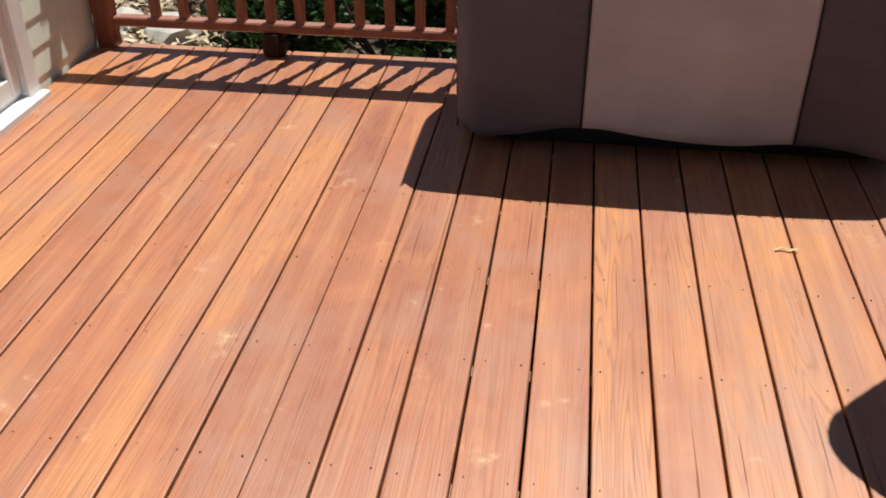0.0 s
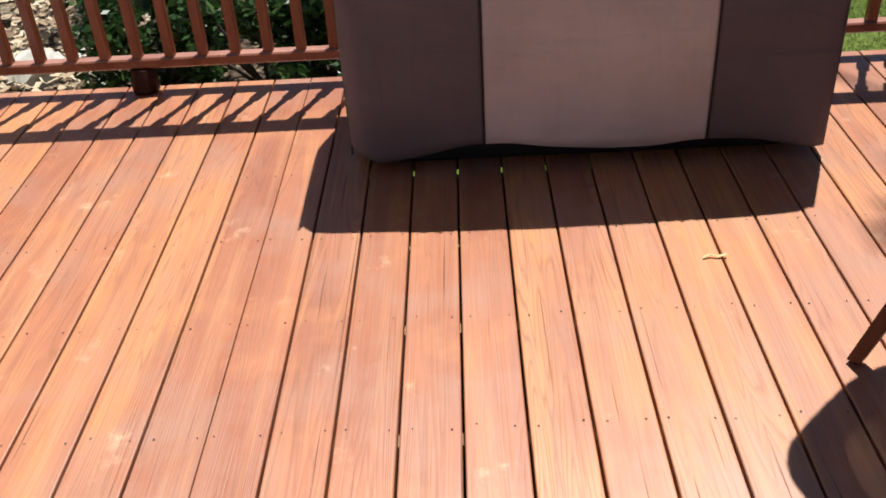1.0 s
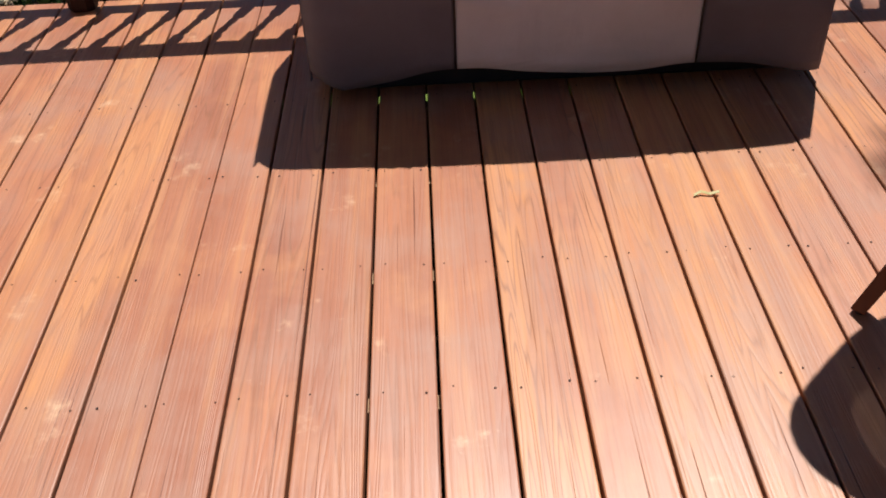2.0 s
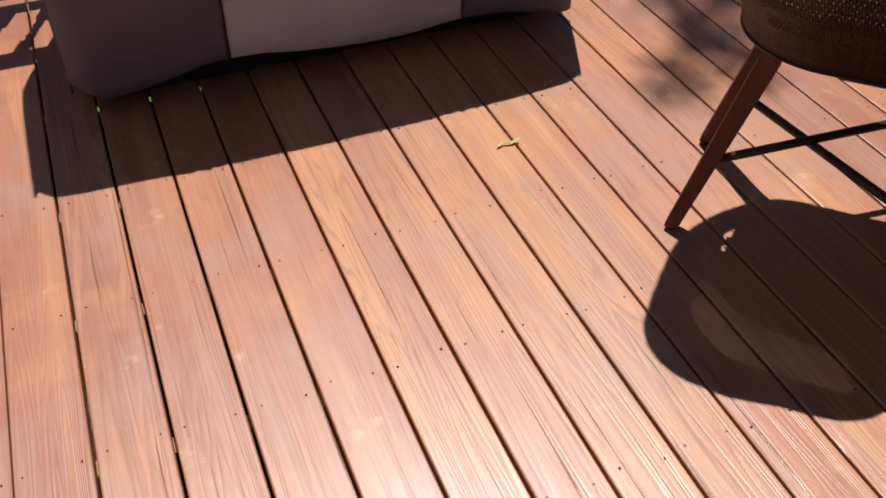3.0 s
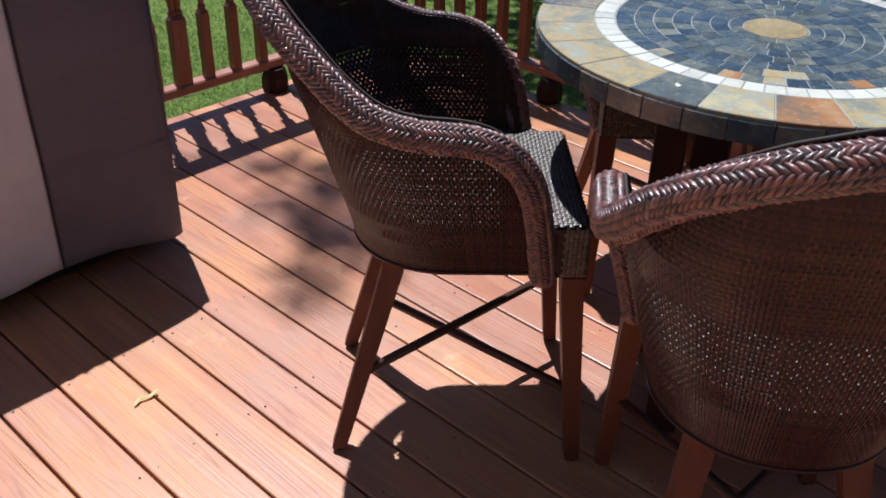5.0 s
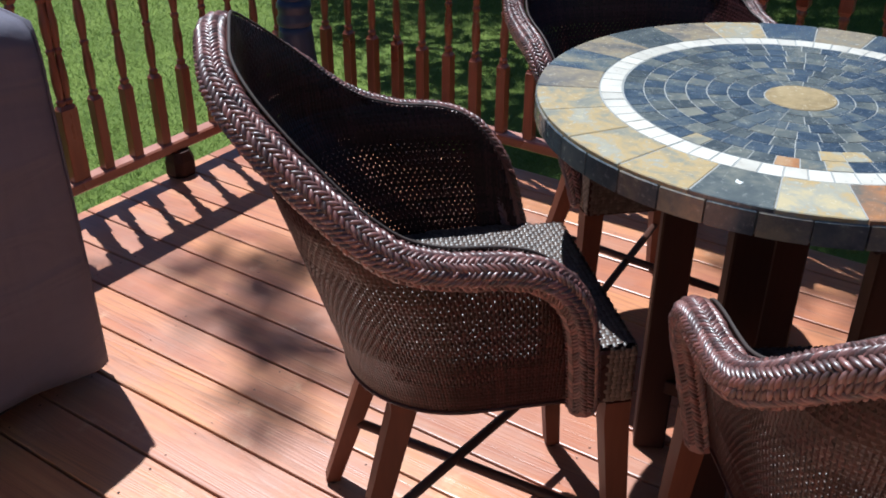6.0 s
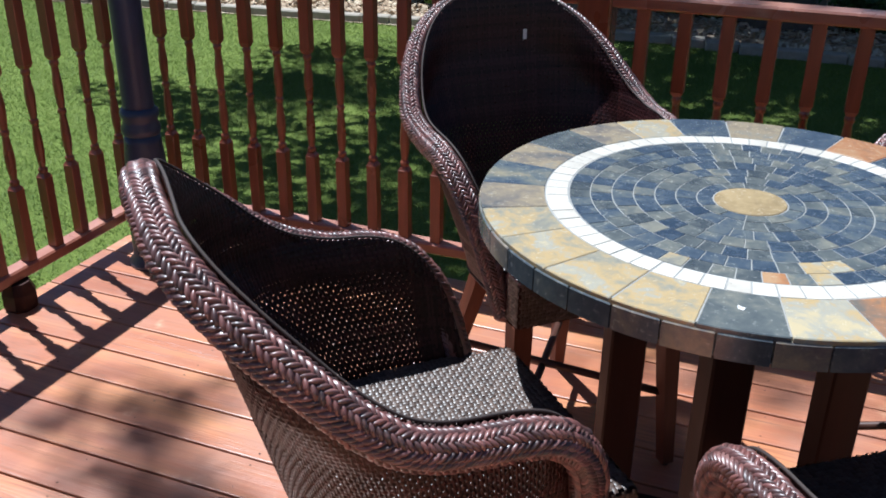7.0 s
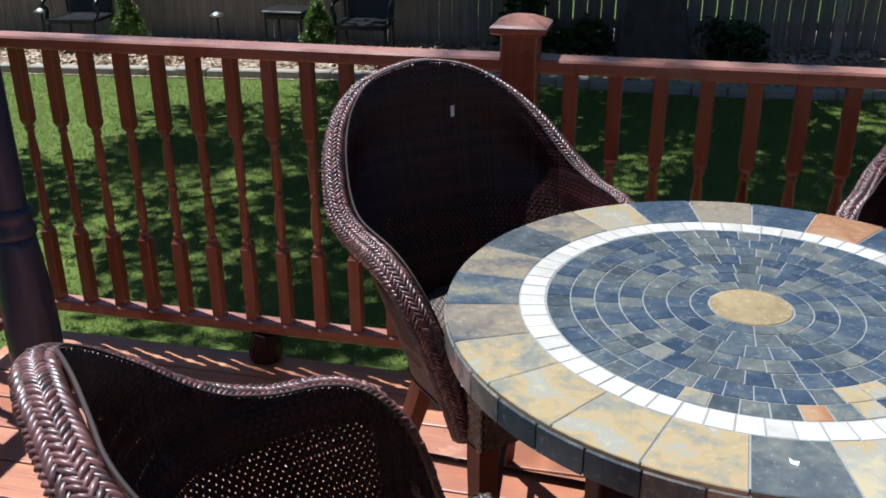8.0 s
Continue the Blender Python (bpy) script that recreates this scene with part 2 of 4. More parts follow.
S_STONE = slate("tan_stone", [(0.25, (0.26, 0.19, 0.1)), (0.5, (0.40, 0.30, 0.16)), (0.75, (0.48, 0.39, 0.25))])
S_WHITE = slate("cream_marble", [(0.2, (0.46, 0.42, 0.36)), (0.5, (0.6, 0.555, 0.485)), (0.8, (0.7, 0.655, 0.58))], 0.3)
M_GROUT = plain("grout", (0.27, 0.265, 0.25), 0.85)
M_BIND = plain("rim_binding", (0.04, 0.026, 0.022), 0.75)
M_DARKCLOTH = cloth("brown_cloth", (0.126, 0.113, 0.142))
M_TAUPE = cloth("taupe_cloth", (0.52, 0.50, 0.55))
M_PIPING = cloth("piping_cloth", (0.03, 0.022, 0.022))
M_BLACK = plain("black_rubber", (0.02, 0.02, 0.02), 0.6)
M_NAVY = plain("navy_paint", (0.03, 0.042, 0.085), 0.33)
M_SIDING = plain("siding_paint", (0.72, 0.76, 0.64), 0.7, vary=0.08, relief=0.1)
M_VINYL = plain("white_vinyl", (0.78, 0.77, 0.75), 0.4, vary=0.06)
M_GLASS = glass_dark()
M_DARKROOM = plain("dark_room", (0.05, 0.045, 0.04), 0.9)
M_LAWN = lawn_material()
M_BLADE = leafy("grass_blade", (0.125, 0.19, 0.032), (0.175, 0.245, 0.046), (0.235, 0.285, 0.07), 0.7, 0.45)
M_LEAF = leafy("tree_leaf", (0.035, 0.075, 0.015), (0.06, 0.12, 0.022), (0.10, 0.16, 0.03))
M_CEDAR = leafy("cedar_leaf", (0.07, 0.12, 0.02), (0.12, 0.19, 0.03), (0.20, 0.26, 0.05))
M_SHRUB = leafy("shrub_leaf", (0.018, 0.045, 0.012), (0.035, 0.08, 0.018), (0.08, 0.14, 0.035), 0.35)
M_BARK = plain("bark", (0.075, 0.058, 0.045), 0.9, vary=0.5, relief=0.8)
M_CHIPS = bed_material("wood_chips", [(0.25, (0.19, 0.13, 0.08)), (0.5, (0.40, 0.30, 0.20)), (0.75, (0.56, 0.47, 0.34))], 26.0)
M_MULCH = bed_material("mulch", [(0.25, (0.04, 0.026, 0.018)), (0.5, (0.10, 0.065, 0.045)), (0.75, (0.26, 0.19, 0.13))], 22.0)
M_CHIP = leafy("chip_piece", (0.22, 0.14, 0.08), (0.46, 0.34, 0.22), (0.62, 0.52, 0.38), 0.8, 0.0)
M_ROCK = plain("pale_rock", (0.52, 0.48, 0.44), 0.85, vary=0.35, scale=14, relief=0.6)
M_KERB = plain("kerb_concrete", (0.34, 0.295, 0.24), 0.9, vary=0.25, scale=12, relief=0.5)
M_FENCE = stained_wood("fence_wood", (0.15, 0.122, 0.094), (0.32, 0.268, 0.213), 0.8, (30, 30, 1.6))
M_IRON = plain("black_iron", (0.018, 0.018, 0.019), 0.35, 0.3)
M_LAMPMETAL = plain("lamp_steel", (0.45, 0.44, 0.42), 0.3, 0.9)
M_DRYLEAF = leafy("dry_leaf", (0.55, 0.46, 0.14), (0.6, 0.5, 0.18), (0.5, 0.4, 0.12))


# ---- mesh tools ----
class Geo:
    """Vertices and faces gathered for one mesh."""

    def __init__(self):
        self.v, self.f = [], []

    def add(self, verts, faces):
        n = len(self.v)
        self.v.extend(tuple(p) for p in verts)
        self.f.extend(tuple(i + n for i in face) for face in faces)
        return self

    def box(self, lo, hi, bevel=0.0, m=None):
        (a, b, c), (d, e, g) = lo, hi
        if bevel <= 0:
            vs = [(a, b, c), (d, b, c), (d, e, c), (a, e, c), (a, b, g), (d, b, g), (d, e, g), (a, e, g)]
            fs = [(3, 2, 1, 0), (4, 5, 6, 7), (0, 1, 5, 4), (1, 2, 6, 5), (2, 3, 7, 6), (3, 0, 4, 7)]
        else:
            bm = bmesh.new()
            bmesh.ops.create_cube(bm, size=1.0)
            for v in bm.verts:
                v.co = Vector(((a + d) / 2 + v.co.x * (d - a), (b + e) / 2 + v.co.y * (e - b), (c + g) / 2 + v.co.z * (g - c)))
            bmesh.ops.bevel(bm, geom=bm.edges[:], offset=bevel, segments=1, affect="EDGES")
            bm.verts.index_update()
            vs = [v.co[:] for v in bm.verts]
            fs = [[v.index for v in f.verts] for f in bm.faces]
            bm.free()
        if m is not None:
            vs = [m @ Vector(p) for p in vs]
        return self.add(vs, fs)

    def lathe(self, profile, sides=16, m=None, caps=True):
        vs, fs = [], []
        for r, z in profile:
            for k in range(sides):
                t = math.tau * k / sides
                vs.append((r * math.cos(t), r * math.sin(t), z))
        for j in range(len(profile) - 1):
            for k in range(sides):
                k2 = (k + 1) % sides
                fs.append((j * sides + k, j * sides + k2, (j + 1) * sides + k2, (j + 1) * sides + k))
        if caps:
            fs.append(tuple(reversed(range(sides))))
            fs.append(tuple((len(profile) - 1) * sides + k for k in range(sides)))
        if m is not None:
            vs = [m @ Vector(p) for p in vs]
        return self.add(vs, fs)

    def loft(self, rings, caps=True):
        n = len(rings[0])
        vs = [p for ring in rings for p in ring]
        fs = []
        for j in range(len(rings) - 1):
            for k in range(n):
                k2 = (k + 1) % n
                fs.append((j * n + k, j * n + k2, (j + 1) * n + k2, (j + 1) * n + k))
        if caps:
            fs.append(tuple(reversed(range(n))))
            fs.append(tuple((len(rings) - 1) * n + k for k in range(n)))
        return self.add(vs, fs)

    def bar(self, a, b, r0, r1=None, sides=8, turn=0.0):
        """A round (or, with four sides, square) bar from a to b."""
        a, b = Vector(a), Vector(b)
        r1 = r0 if r1 is None else r1
        q = (b - a).to_track_quat("Z", "Y").to_matrix().to_4x4() @ Matrix.Rotation(turn, 4, "Z")
        m = Matrix.Translation(a) @ q
        return self.lathe([(r0, 0), (r1, (b - a).length)], sides, m)

    def mesh(self, name, smooth=False):
        me = bpy.data.meshes.new(name)
        me.from_pydata(self.v, [], self.f)
        if smooth:
            me.polygons.foreach_set("use_smooth", [True] * len(me.polygons))
        me.update()
        return me


def part(name, geo, material, parent=None, label="", smooth=False, kind=""):
    me = geo if isinstance(geo, bpy.types.Mesh) else geo.mesh(name, smooth)
    if not me.materials:
        me.materials.append(material)
    ob = new(name, me)
    ob.parent = parent
    return tagged(ob, label, kind=kind)


def thing(name, label, category, m=None, group="", kind=""):
    ob = new(name)
    if m is not None:
        ob.matrix_basis = m
    return tagged(ob, label, category, group, kind)


def big_mesh(name, verts, faces, smooth=False):
    """A mesh out of number arrays: verts (n, 3), faces (m, 3 or 4)."""
    me = bpy.data.meshes.new(name)
    k = faces.shape[1]
    me.vertices.add(len(verts))
    me.vertices.foreach_set("co", verts.astype(np.float32).ravel())
    me.loops.add(faces.size)
    me.loops.foreach_set("vertex_index", faces.astype(np.int32).ravel())
    me.polygons.add(len(faces))
    me.polygons.foreach_set("loop_start", np.arange(0, faces.size, k, dtype=np.int32))
    me.polygons.foreach_set("use_smooth", np.full(len(faces), smooth))
    me.update(calc_edges=True)
    me.validate()
    return me


rng = np.random.default_rng(7)
GROUND = -0.45
X_WALL, X_EDGE, Y_EDGE = -2.05, 2.90, 3.552
X_RAIL, Y_RAIL = 2.878, 3.518
PITCH = 0.1445

# ---- ground, bed, house ----
def sheet(name, x0, x1, y0, y1, z, material, label, n=2, rough_z=0.0):
    xs, ys = np.linspace(x0, x1, n), np.linspace(y0, y1, n)
    X, Y = np.meshgrid(xs, ys)
    Z = np.full(X.shape, z) + (rng.random(X.shape) - 0.5) * rough_z
    v = np.stack([X, Y, Z], -1).reshape(-1, 3)
    i = np.arange(n * n).reshape(n, n)
    f = np.stack([i[:-1, :-1], i[:-1, 1:], i[1:, 1:], i[1:, :-1]], -1).reshape(-1, 4)
    return tagged(part(name, big_mesh(name, v, f), material), label, name.replace("_", " "), kind="structure")


sheet("ground", -400, 400, -400, 400, GROUND, M_LAWN, "green mown lawn reaching into the distance")


def bed_line(y):
    """Where the lawn's edging runs."""
    return 8.6 - 0.12 * (y - 5.0)


bed_n = 70
ys_, us_ = np.linspace(-14, 22, bed_n), np.linspace(-0.1, 3.0, bed_n)
Y_, U_ = np.meshgrid(ys_, us_, indexing="ij")
bed_v = np.stack([bed_line(Y_) + U_, Y_, GROUND + 0.05 + rng.random(Y_.shape) * 0.03 * (U_ > 0) - 0.04 * (U_ < 0.0)], -1).reshape(-1, 3)
bed_i = np.arange(bed_n * bed_n).reshape(bed_n, bed_n)
bed_f = np.stack([bed_i[:-1, :-1], bed_i[:-1, 1:], bed_i[1:, 1:], bed_i[1:, :-1]], -1).reshape(-1, 4)[:, ::-1]
tagged(part("gravel_bed", big_mesh("gravel_bed", bed_v, bed_f), M_CHIPS), "pale wood chip bed along the fence", "gravel bed", kind="structure")
sheet("planting_bed", -6.0, 0.75, 3.7, 8.2, GROUND + 0.03, M_MULCH, "dark mulched bed with pale stones below the deck", 40, 0.05)
sheet("soil", -2.4, 2.9, -3.2, 3.45, GROUND + 0.02, M_MULCH, "dark soil under the deck", 12, 0.03)


def siding_wall():
    wall = thing("wall_west", "sage green lap siding of the house wall", "wall", kind="structure")
    core = Geo()
    core.box((X_WALL - 0.2, -3.2, GROUND), (X_WALL - 0.012, 0.75, 2.9))
    core.box((X_WALL - 0.2, 2.88, GROUND), (X_WALL - 0.012, 3.62, 2.9))
    core.box((X_WALL - 0.2, 0.75, 2.2), (X_WALL - 0.012, 2.88, 2.9))
    core.box((X_WALL - 0.2, 0.75, GROUND), (X_WALL - 0.012, 2.88, -0.02))
    part("sheathing", core, M_SIDING, wall)
    course = 0.112
    lap = Geo()
    lap.add([(-0.012, 0, 0), (0.0045, 0, 0), (0.0045, 0, 0.006), (-0.002, 0, course + 0.004), (-0.012, 0, course + 0.004),
             (-0.012, 1, 0), (0.0045, 1, 0), (0.0045, 1, 0.006), (-0.002, 1, course + 0.004), (-0.012, 1, course + 0.004)],
            [(0, 1, 2, 3, 4), (9, 8, 7, 6, 5), (0, 5, 6, 1), (1, 6, 7, 2), (2, 7, 8, 3), (3, 8, 9, 4), (4, 9, 5, 0)])
    me = lap.mesh("siding_board")
    z = GROUND + 0.05
    while z < 2.8:
        runs = [(2.96, 3.62), (-3.2, 0.67)] if -0.1 < z < 2.25 else [(-3.2, 3.62)]
        for a, b in runs:
            ob = part("siding_board", me, M_SIDING, wall)
            ob.matrix_basis = Matrix.Translation((X_WALL, a, z)) @ Matrix.Diagonal((1, b - a, 1, 1))
        z += course
    part("corner_board", Geo().box((X_WALL - 0.2, 3.62, GROUND), (X_WALL + 0.014, 3.71, 2.9), 0.004), M_SIDING, wall)
    north = Geo().box((X_WALL - 6.0, 3.62, GROUND), (X_WALL - 0.2, 3.70, 2.9))
    part("north_face", north, M_SIDING, wall)
    return wall


siding_wall()


def sliding_door():
    d = thing("door_1", "white framed sliding glass door in the house wall", "door", kind="structure")
    y0, y1, z0, z1 = 0.75, 2.88, 0.0, 2.2
    x = X_WALL + 0.02
    f = Geo()
    f.box((x - 0.14, y1 - 0.01, z0 - 0.02), (x + 0.012, y1 + 0.08, z1 + 0.08), 0.004)
    f.box((x - 0.14, y0 - 0.08, z0 - 0.02), (x + 0.012, y0 + 0.01, z1 + 0.08), 0.004)
    f.box((x - 0.14, y0 + 0.01, z1), (x + 0.012, y1 - 0.01, z1 + 0.08), 0.004)
    part("door_frame", f, M_VINYL, d)
    s = Geo()
    s.box((x - 0.14, y0 + 0.01, -0.03), (x + 0.055, y1 - 0.01, 0.028), 0.006)
    s.box((x - 0.03, y0 + 0.01, 0.028), (x - 0.02, y1 - 0.01, 0.045))
    s.box((x + 0.012, y1 - 0.01, -0.03), (x + 0.05, y1 + 0.08, 0.024), 0.006)
    part("door_sill", s, M_VINYL, d)
    for a, b, off in ((1.83, y1 - 0.012, -0.01), (y0 + 0.012, 1.91, -0.06)):
        p = Geo()
        p.box((x - 0.035 + off, a, 0.046), (x + off, a + 0.07, z1 - 0.005), 0.004)
        p.box((x - 0.035 + off, b - 0.07, 0.046), (x + off, b, z1 - 0.005), 0.004)
        p.box((x - 0.035 + off, a + 0.07, 0.046), (x + off, b - 0.07, 0.125), 0.004)
        p.box((x - 0.035 + off, a + 0.07, z1 - 0.075), (x + off, b - 0.07, z1 - 0.005), 0.004)
        sash = part("sash", p, M_VINYL, d)
        g = Geo().box((x - 0.022 + off, a + 0.068, 0.12), (x - 0.014 + off, b - 0.068, z1 - 0.07))
        pane = part("pane", g, M_GLASS, sash)
        pane.visible_shadow = False
    return d


sliding_door()
room = Geo()
room.box((-5.2, 0.2, -0.06), (X_WALL - 0.2, 3.6, -0.02))
room.box((-5.2, 0.2, 2.4), (X_WALL - 0.2, 3.6, 2.45))
room.box((-5.25, 0.2, -0.02), (-5.2, 3.6, 2.4))
room.box((-5.2, 0.15, -0.02), (X_WALL - 0.2, 0.2, 2.4))
room.box((-5.2, 3.6, -0.02), (X_WALL - 0.2, 3.65, 2.4))
tagged(part("room_shell", room, M_DARKROOM), "dim empty room behind the glass door", "room", kind="structure")


# ---- railing ----
def baluster_mesh():
    h = 0.019
    prof = [(0.012, 0.758), (0.0155, 0.748), (0.0155, 0.742), (0.0115, 0.734), (0.0125, 0.715), (0.0165, 0.675), (0.016, 0.645), (0.0125, 0.605), (0.0105, 0.592),
            (0.0145, 0.586), (0.0145, 0.576), (0.0105, 0.570), (0.012, 0.555), (0.0155, 0.515), (0.0165, 0.485), (0.0135, 0.445), (0.0105, 0.425),
            (0.0155, 0.418), (0.0155, 0.408), (0.0115, 0.402)]
    g = Geo()
    g.lathe(list(reversed(prof)), 10, caps=False)
    for z0, z1 in ((0.136, 0.392), (0.768, 1.008)):
        g.box((-h, -h, z0), (h, h, z1), 0.0025)
    for z0, z1, top in ((0.392, 0.403, False), (0.757, 0.768, True)):
        a, b = (h - 0.002, 0.012) if not top else (0.012, h - 0.002)
        ring = lambda r, z: [(r * sx, r * sy, z) for sx, sy in ((-1, -1), (1, -1), (1, 1), (-1, 1))]
        g.loft([ring(a, z0), ring(b, z1)], caps=False)
    return g.mesh("baluster")


BAL = baluster_mesh()


def rail_profile(along, lo, hi, centre, z0, z1, half, lip=0.006):
    sec = [(-half + lip, z0), (half - lip, z0), (half, z0 + lip), (half, z1 - lip), (half - lip, z1), (-half + lip, z1), (-half, z1 - lip), (-half, z0 + lip)]
    rings = []
    for t in (lo, hi):
        rings.append([(t, centre + a, z) if along == "x" else (centre - a, t, z) for a, z in sec])
    return Geo().loft(rings)


def foot_block():
    h, b = 0.048, 0.022
    sec = lambda r, c: [(-r + c, -r), (r - c, -r), (r, -r + c), (r, r - c), (r - c, r), (-r + c, r), (-r, r - c), (-r, -r + c)]
    return Geo().loft([[(x, y, z) for x, y in sec(r, b)] for r, z in ((h * 0.93, 0.0), (h, 0.012), (h, 0.06), (h * 0.8, 0.097))]).mesh("support_block")


BLOCK = foot_block()


def post(name, x, y, parent, h=0.05):
    g = Geo().box((x - h, y - h, -0.02), (x + h, y + h, 1.115), 0.005)
    p = part(name, g, M_RAIL, parent)
    c = Geo()
    sq = lambda r, z: [(x - r, y - r, z), (x + r, y - r, z), (x + r, y + r, z), (x - r, y + r, z)]
    c.loft([sq(0.060, 1.108), sq(0.075, 1.116), sq(0.076, 1.130), sq(0.068, 1.136), sq(0.03, 1.153), sq(0.012, 1.157)])
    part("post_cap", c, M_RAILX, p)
    return p


def railing_along_x():
    r = thing("railing", "red-brown stained wooden deck railing with turned balusters", "railing", group="deck railings")
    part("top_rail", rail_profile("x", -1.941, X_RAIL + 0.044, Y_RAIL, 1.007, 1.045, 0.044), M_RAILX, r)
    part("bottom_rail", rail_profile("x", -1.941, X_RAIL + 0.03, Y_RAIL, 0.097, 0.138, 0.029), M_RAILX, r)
    post("post", -1.992, Y_RAIL, r, 0.04)
    xs = [-0.460 - 0.1275 * k for k in range(11)] + [-0.46 + 0.1275 * k for k in range(1, 18)] + [2.06 + 0.126 * (k - 3) for k in range(10)]
    for x in xs:
        x *= 1.011
        if -1.82 < x < 2.81:
            ob = part("baluster", BAL, M_RAIL, r)
            ob.matrix_basis = Matrix.Translation((x, Y_RAIL, 0))
    for x in (-1.23, 0.30, 2.13):
        ob = part("support_block", BLOCK, M_TLEG, r)
        ob.matrix_basis = Matrix.Translation((x, Y_RAIL - 0.012, 0.0))
    return r


def railing_along_y():
    r = thing("railing", "red-brown stained wooden deck railing with a capped post", "railing", group="deck railings")
    for a, b in ((1.863, Y_RAIL - 0.045), (-3.0, 1.76)):
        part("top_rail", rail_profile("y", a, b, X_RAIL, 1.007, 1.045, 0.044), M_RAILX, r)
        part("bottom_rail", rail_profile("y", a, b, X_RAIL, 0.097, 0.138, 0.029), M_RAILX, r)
    post("post", X_RAIL, 1.8115, r)
    post("post", X_RAIL, -0.75, r)
    ys = [3.385 - 0.1195 * k for k in range(13)] + [1.67 - 0.1195 * k for k in range(20)] + [-0.86 - 0.1195 * k for k in range(17)]
    for y in ys:
        ob = part("baluster", BAL, M_RAIL, r)
        ob.matrix_basis = Matrix.Translation((X_RAIL, 1.42 + (y - 1.42) * 1.009, 0))
    for y in (2.64, 0.55):
        ob = part("support_block", BLOCK, M_TLEG, r)
        ob.matrix_basis = Matrix.Translation((X_RAIL - 0.014, y, 0.0))
    return r


railing_along_x()
railing_along_y()


# ---- lamp post ----
def lamp_post(x, y):
    t = thing("lamp_post", "dark navy painted metal lamp post in the deck corner", "lamp post", Matrix.Translation((x, y, 0)))
    part("base", Geo().lathe([(0.10, 0), (0.10, 0.012), (0.085, 0.03), (0.082, 0.05), (0.083, 0.16), (0.078, 0.30), (0.064, 0.46), (0.061, 0.49)], 24), M_NAVY, t, smooth=True)
    part("collar", Geo().lathe([(0.058, 0.485), (0.066, 0.495), (0.068, 0.515), (0.060, 0.53), (0.060, 0.545), (0.066, 0.555), (0.066, 0.57), (0.056, 0.585)], 24), M_NAVY, t, smooth=True)
    part("pole", Geo().lathe([(0.053, 0.58), (0.050, 1.2), (0.046, 2.1), (0.05, 2.12), (0.03, 2.18), (0.0, 2.2)], 20, caps=False), M_NAVY, t, smooth=True)
    return t


lamp_post(2.60, 3.31)


# ---- grill under its cover ----
def cover_profile(hood, lift=0.0):
    """Points (y, z) from the front hem over the top to the back hem."""
    f, b, top = 2.722, 3.30, 0.935 + lift
    pts = [(f - 0.004, 0.055), (f - 0.008, 0.3), (f - 0.004, 0.6), (f, top - 0.085), (f + 0.008, top - 0.03), (f + 0.03, top - 0.005), (f + 0.09, top + 0.004)]
    pts += [(f + 0.14, top + 0.01 + hood * 0.55), (f + 0.20, top + 0.012 + hood * 0.92), (f + 0.30, top + 0.014 + hood), (b - 0.12, top + 0.012 + hood * 0.9), (b - 0.05, top + hood * 0.4)]
    pts += [(b - 0.015, 0.9), (b, 0.7), (b + 0.004, 0.055)]
    return pts


def resample(pts, n):
    p = np.array(pts, float)
    d = np.r_[0, np.cumsum(np.linalg.norm(np.diff(p, axis=0), axis=1))]
    t = np.linspace(0, d[-1], n)
    return np.stack([np.interp(t, d, p[:, k]) for k in range(p.shape[1])], 1)


def cover_panel(x0, x1, n, hood_at, hem):
    rows = 70
    grid = np.zeros((n, rows, 3))
    for i, x in enumerate(np.linspace(x0, x1, n)):
        sec = resample(cover_profile(hood_at(x), 0.085 * max(0.0, 1 - ((x - 0.42) / 0.74) ** 2) ** 0.8), rows)
        for j, (y, z) in enumerate(sec):
            low = max(0.0, 1 - z / 0.9)
            wav = 0.016 * noise.noise(Vector((x * 3.1, z * 1.2, 3.0))) + 0.006 * noise.noise(Vector((x * 9, z * 4, 8.0)))
            wav *= 0.35 + low
            yy = y - wav if j < rows * 0.6 else y + wav
            zz = z + (hem(x) - 0.055) * max(0.0, 1 - (z - 0.055) / 0.35) if z < 0.4 else z
            # front corners are rounded
            dx = min(x + 0.345, 1.175 - x)
            if j < rows * 0.5 and dx < 0.06:
                yy += 0.05 * (1 - dx / 0.06) ** 2 * (1.0 if x < 0 else 0.35)
            # the side shelves slope down a little to their ends
            grid[i, j] = (x, yy, zz + 0.004 * noise.noise(Vector((x * 7, y * 7, 1))) * (z > 0.8))
    idx = np.arange(n * rows).reshape(n, rows)
    f = np.stack([idx[:-1, :-1], idx[1:, :-1], idx[1:, 1:], idx[:-1, 1:]], -1).reshape(-1, 4)
    return big_mesh("panel", grid.reshape(-1, 3), f, True), grid


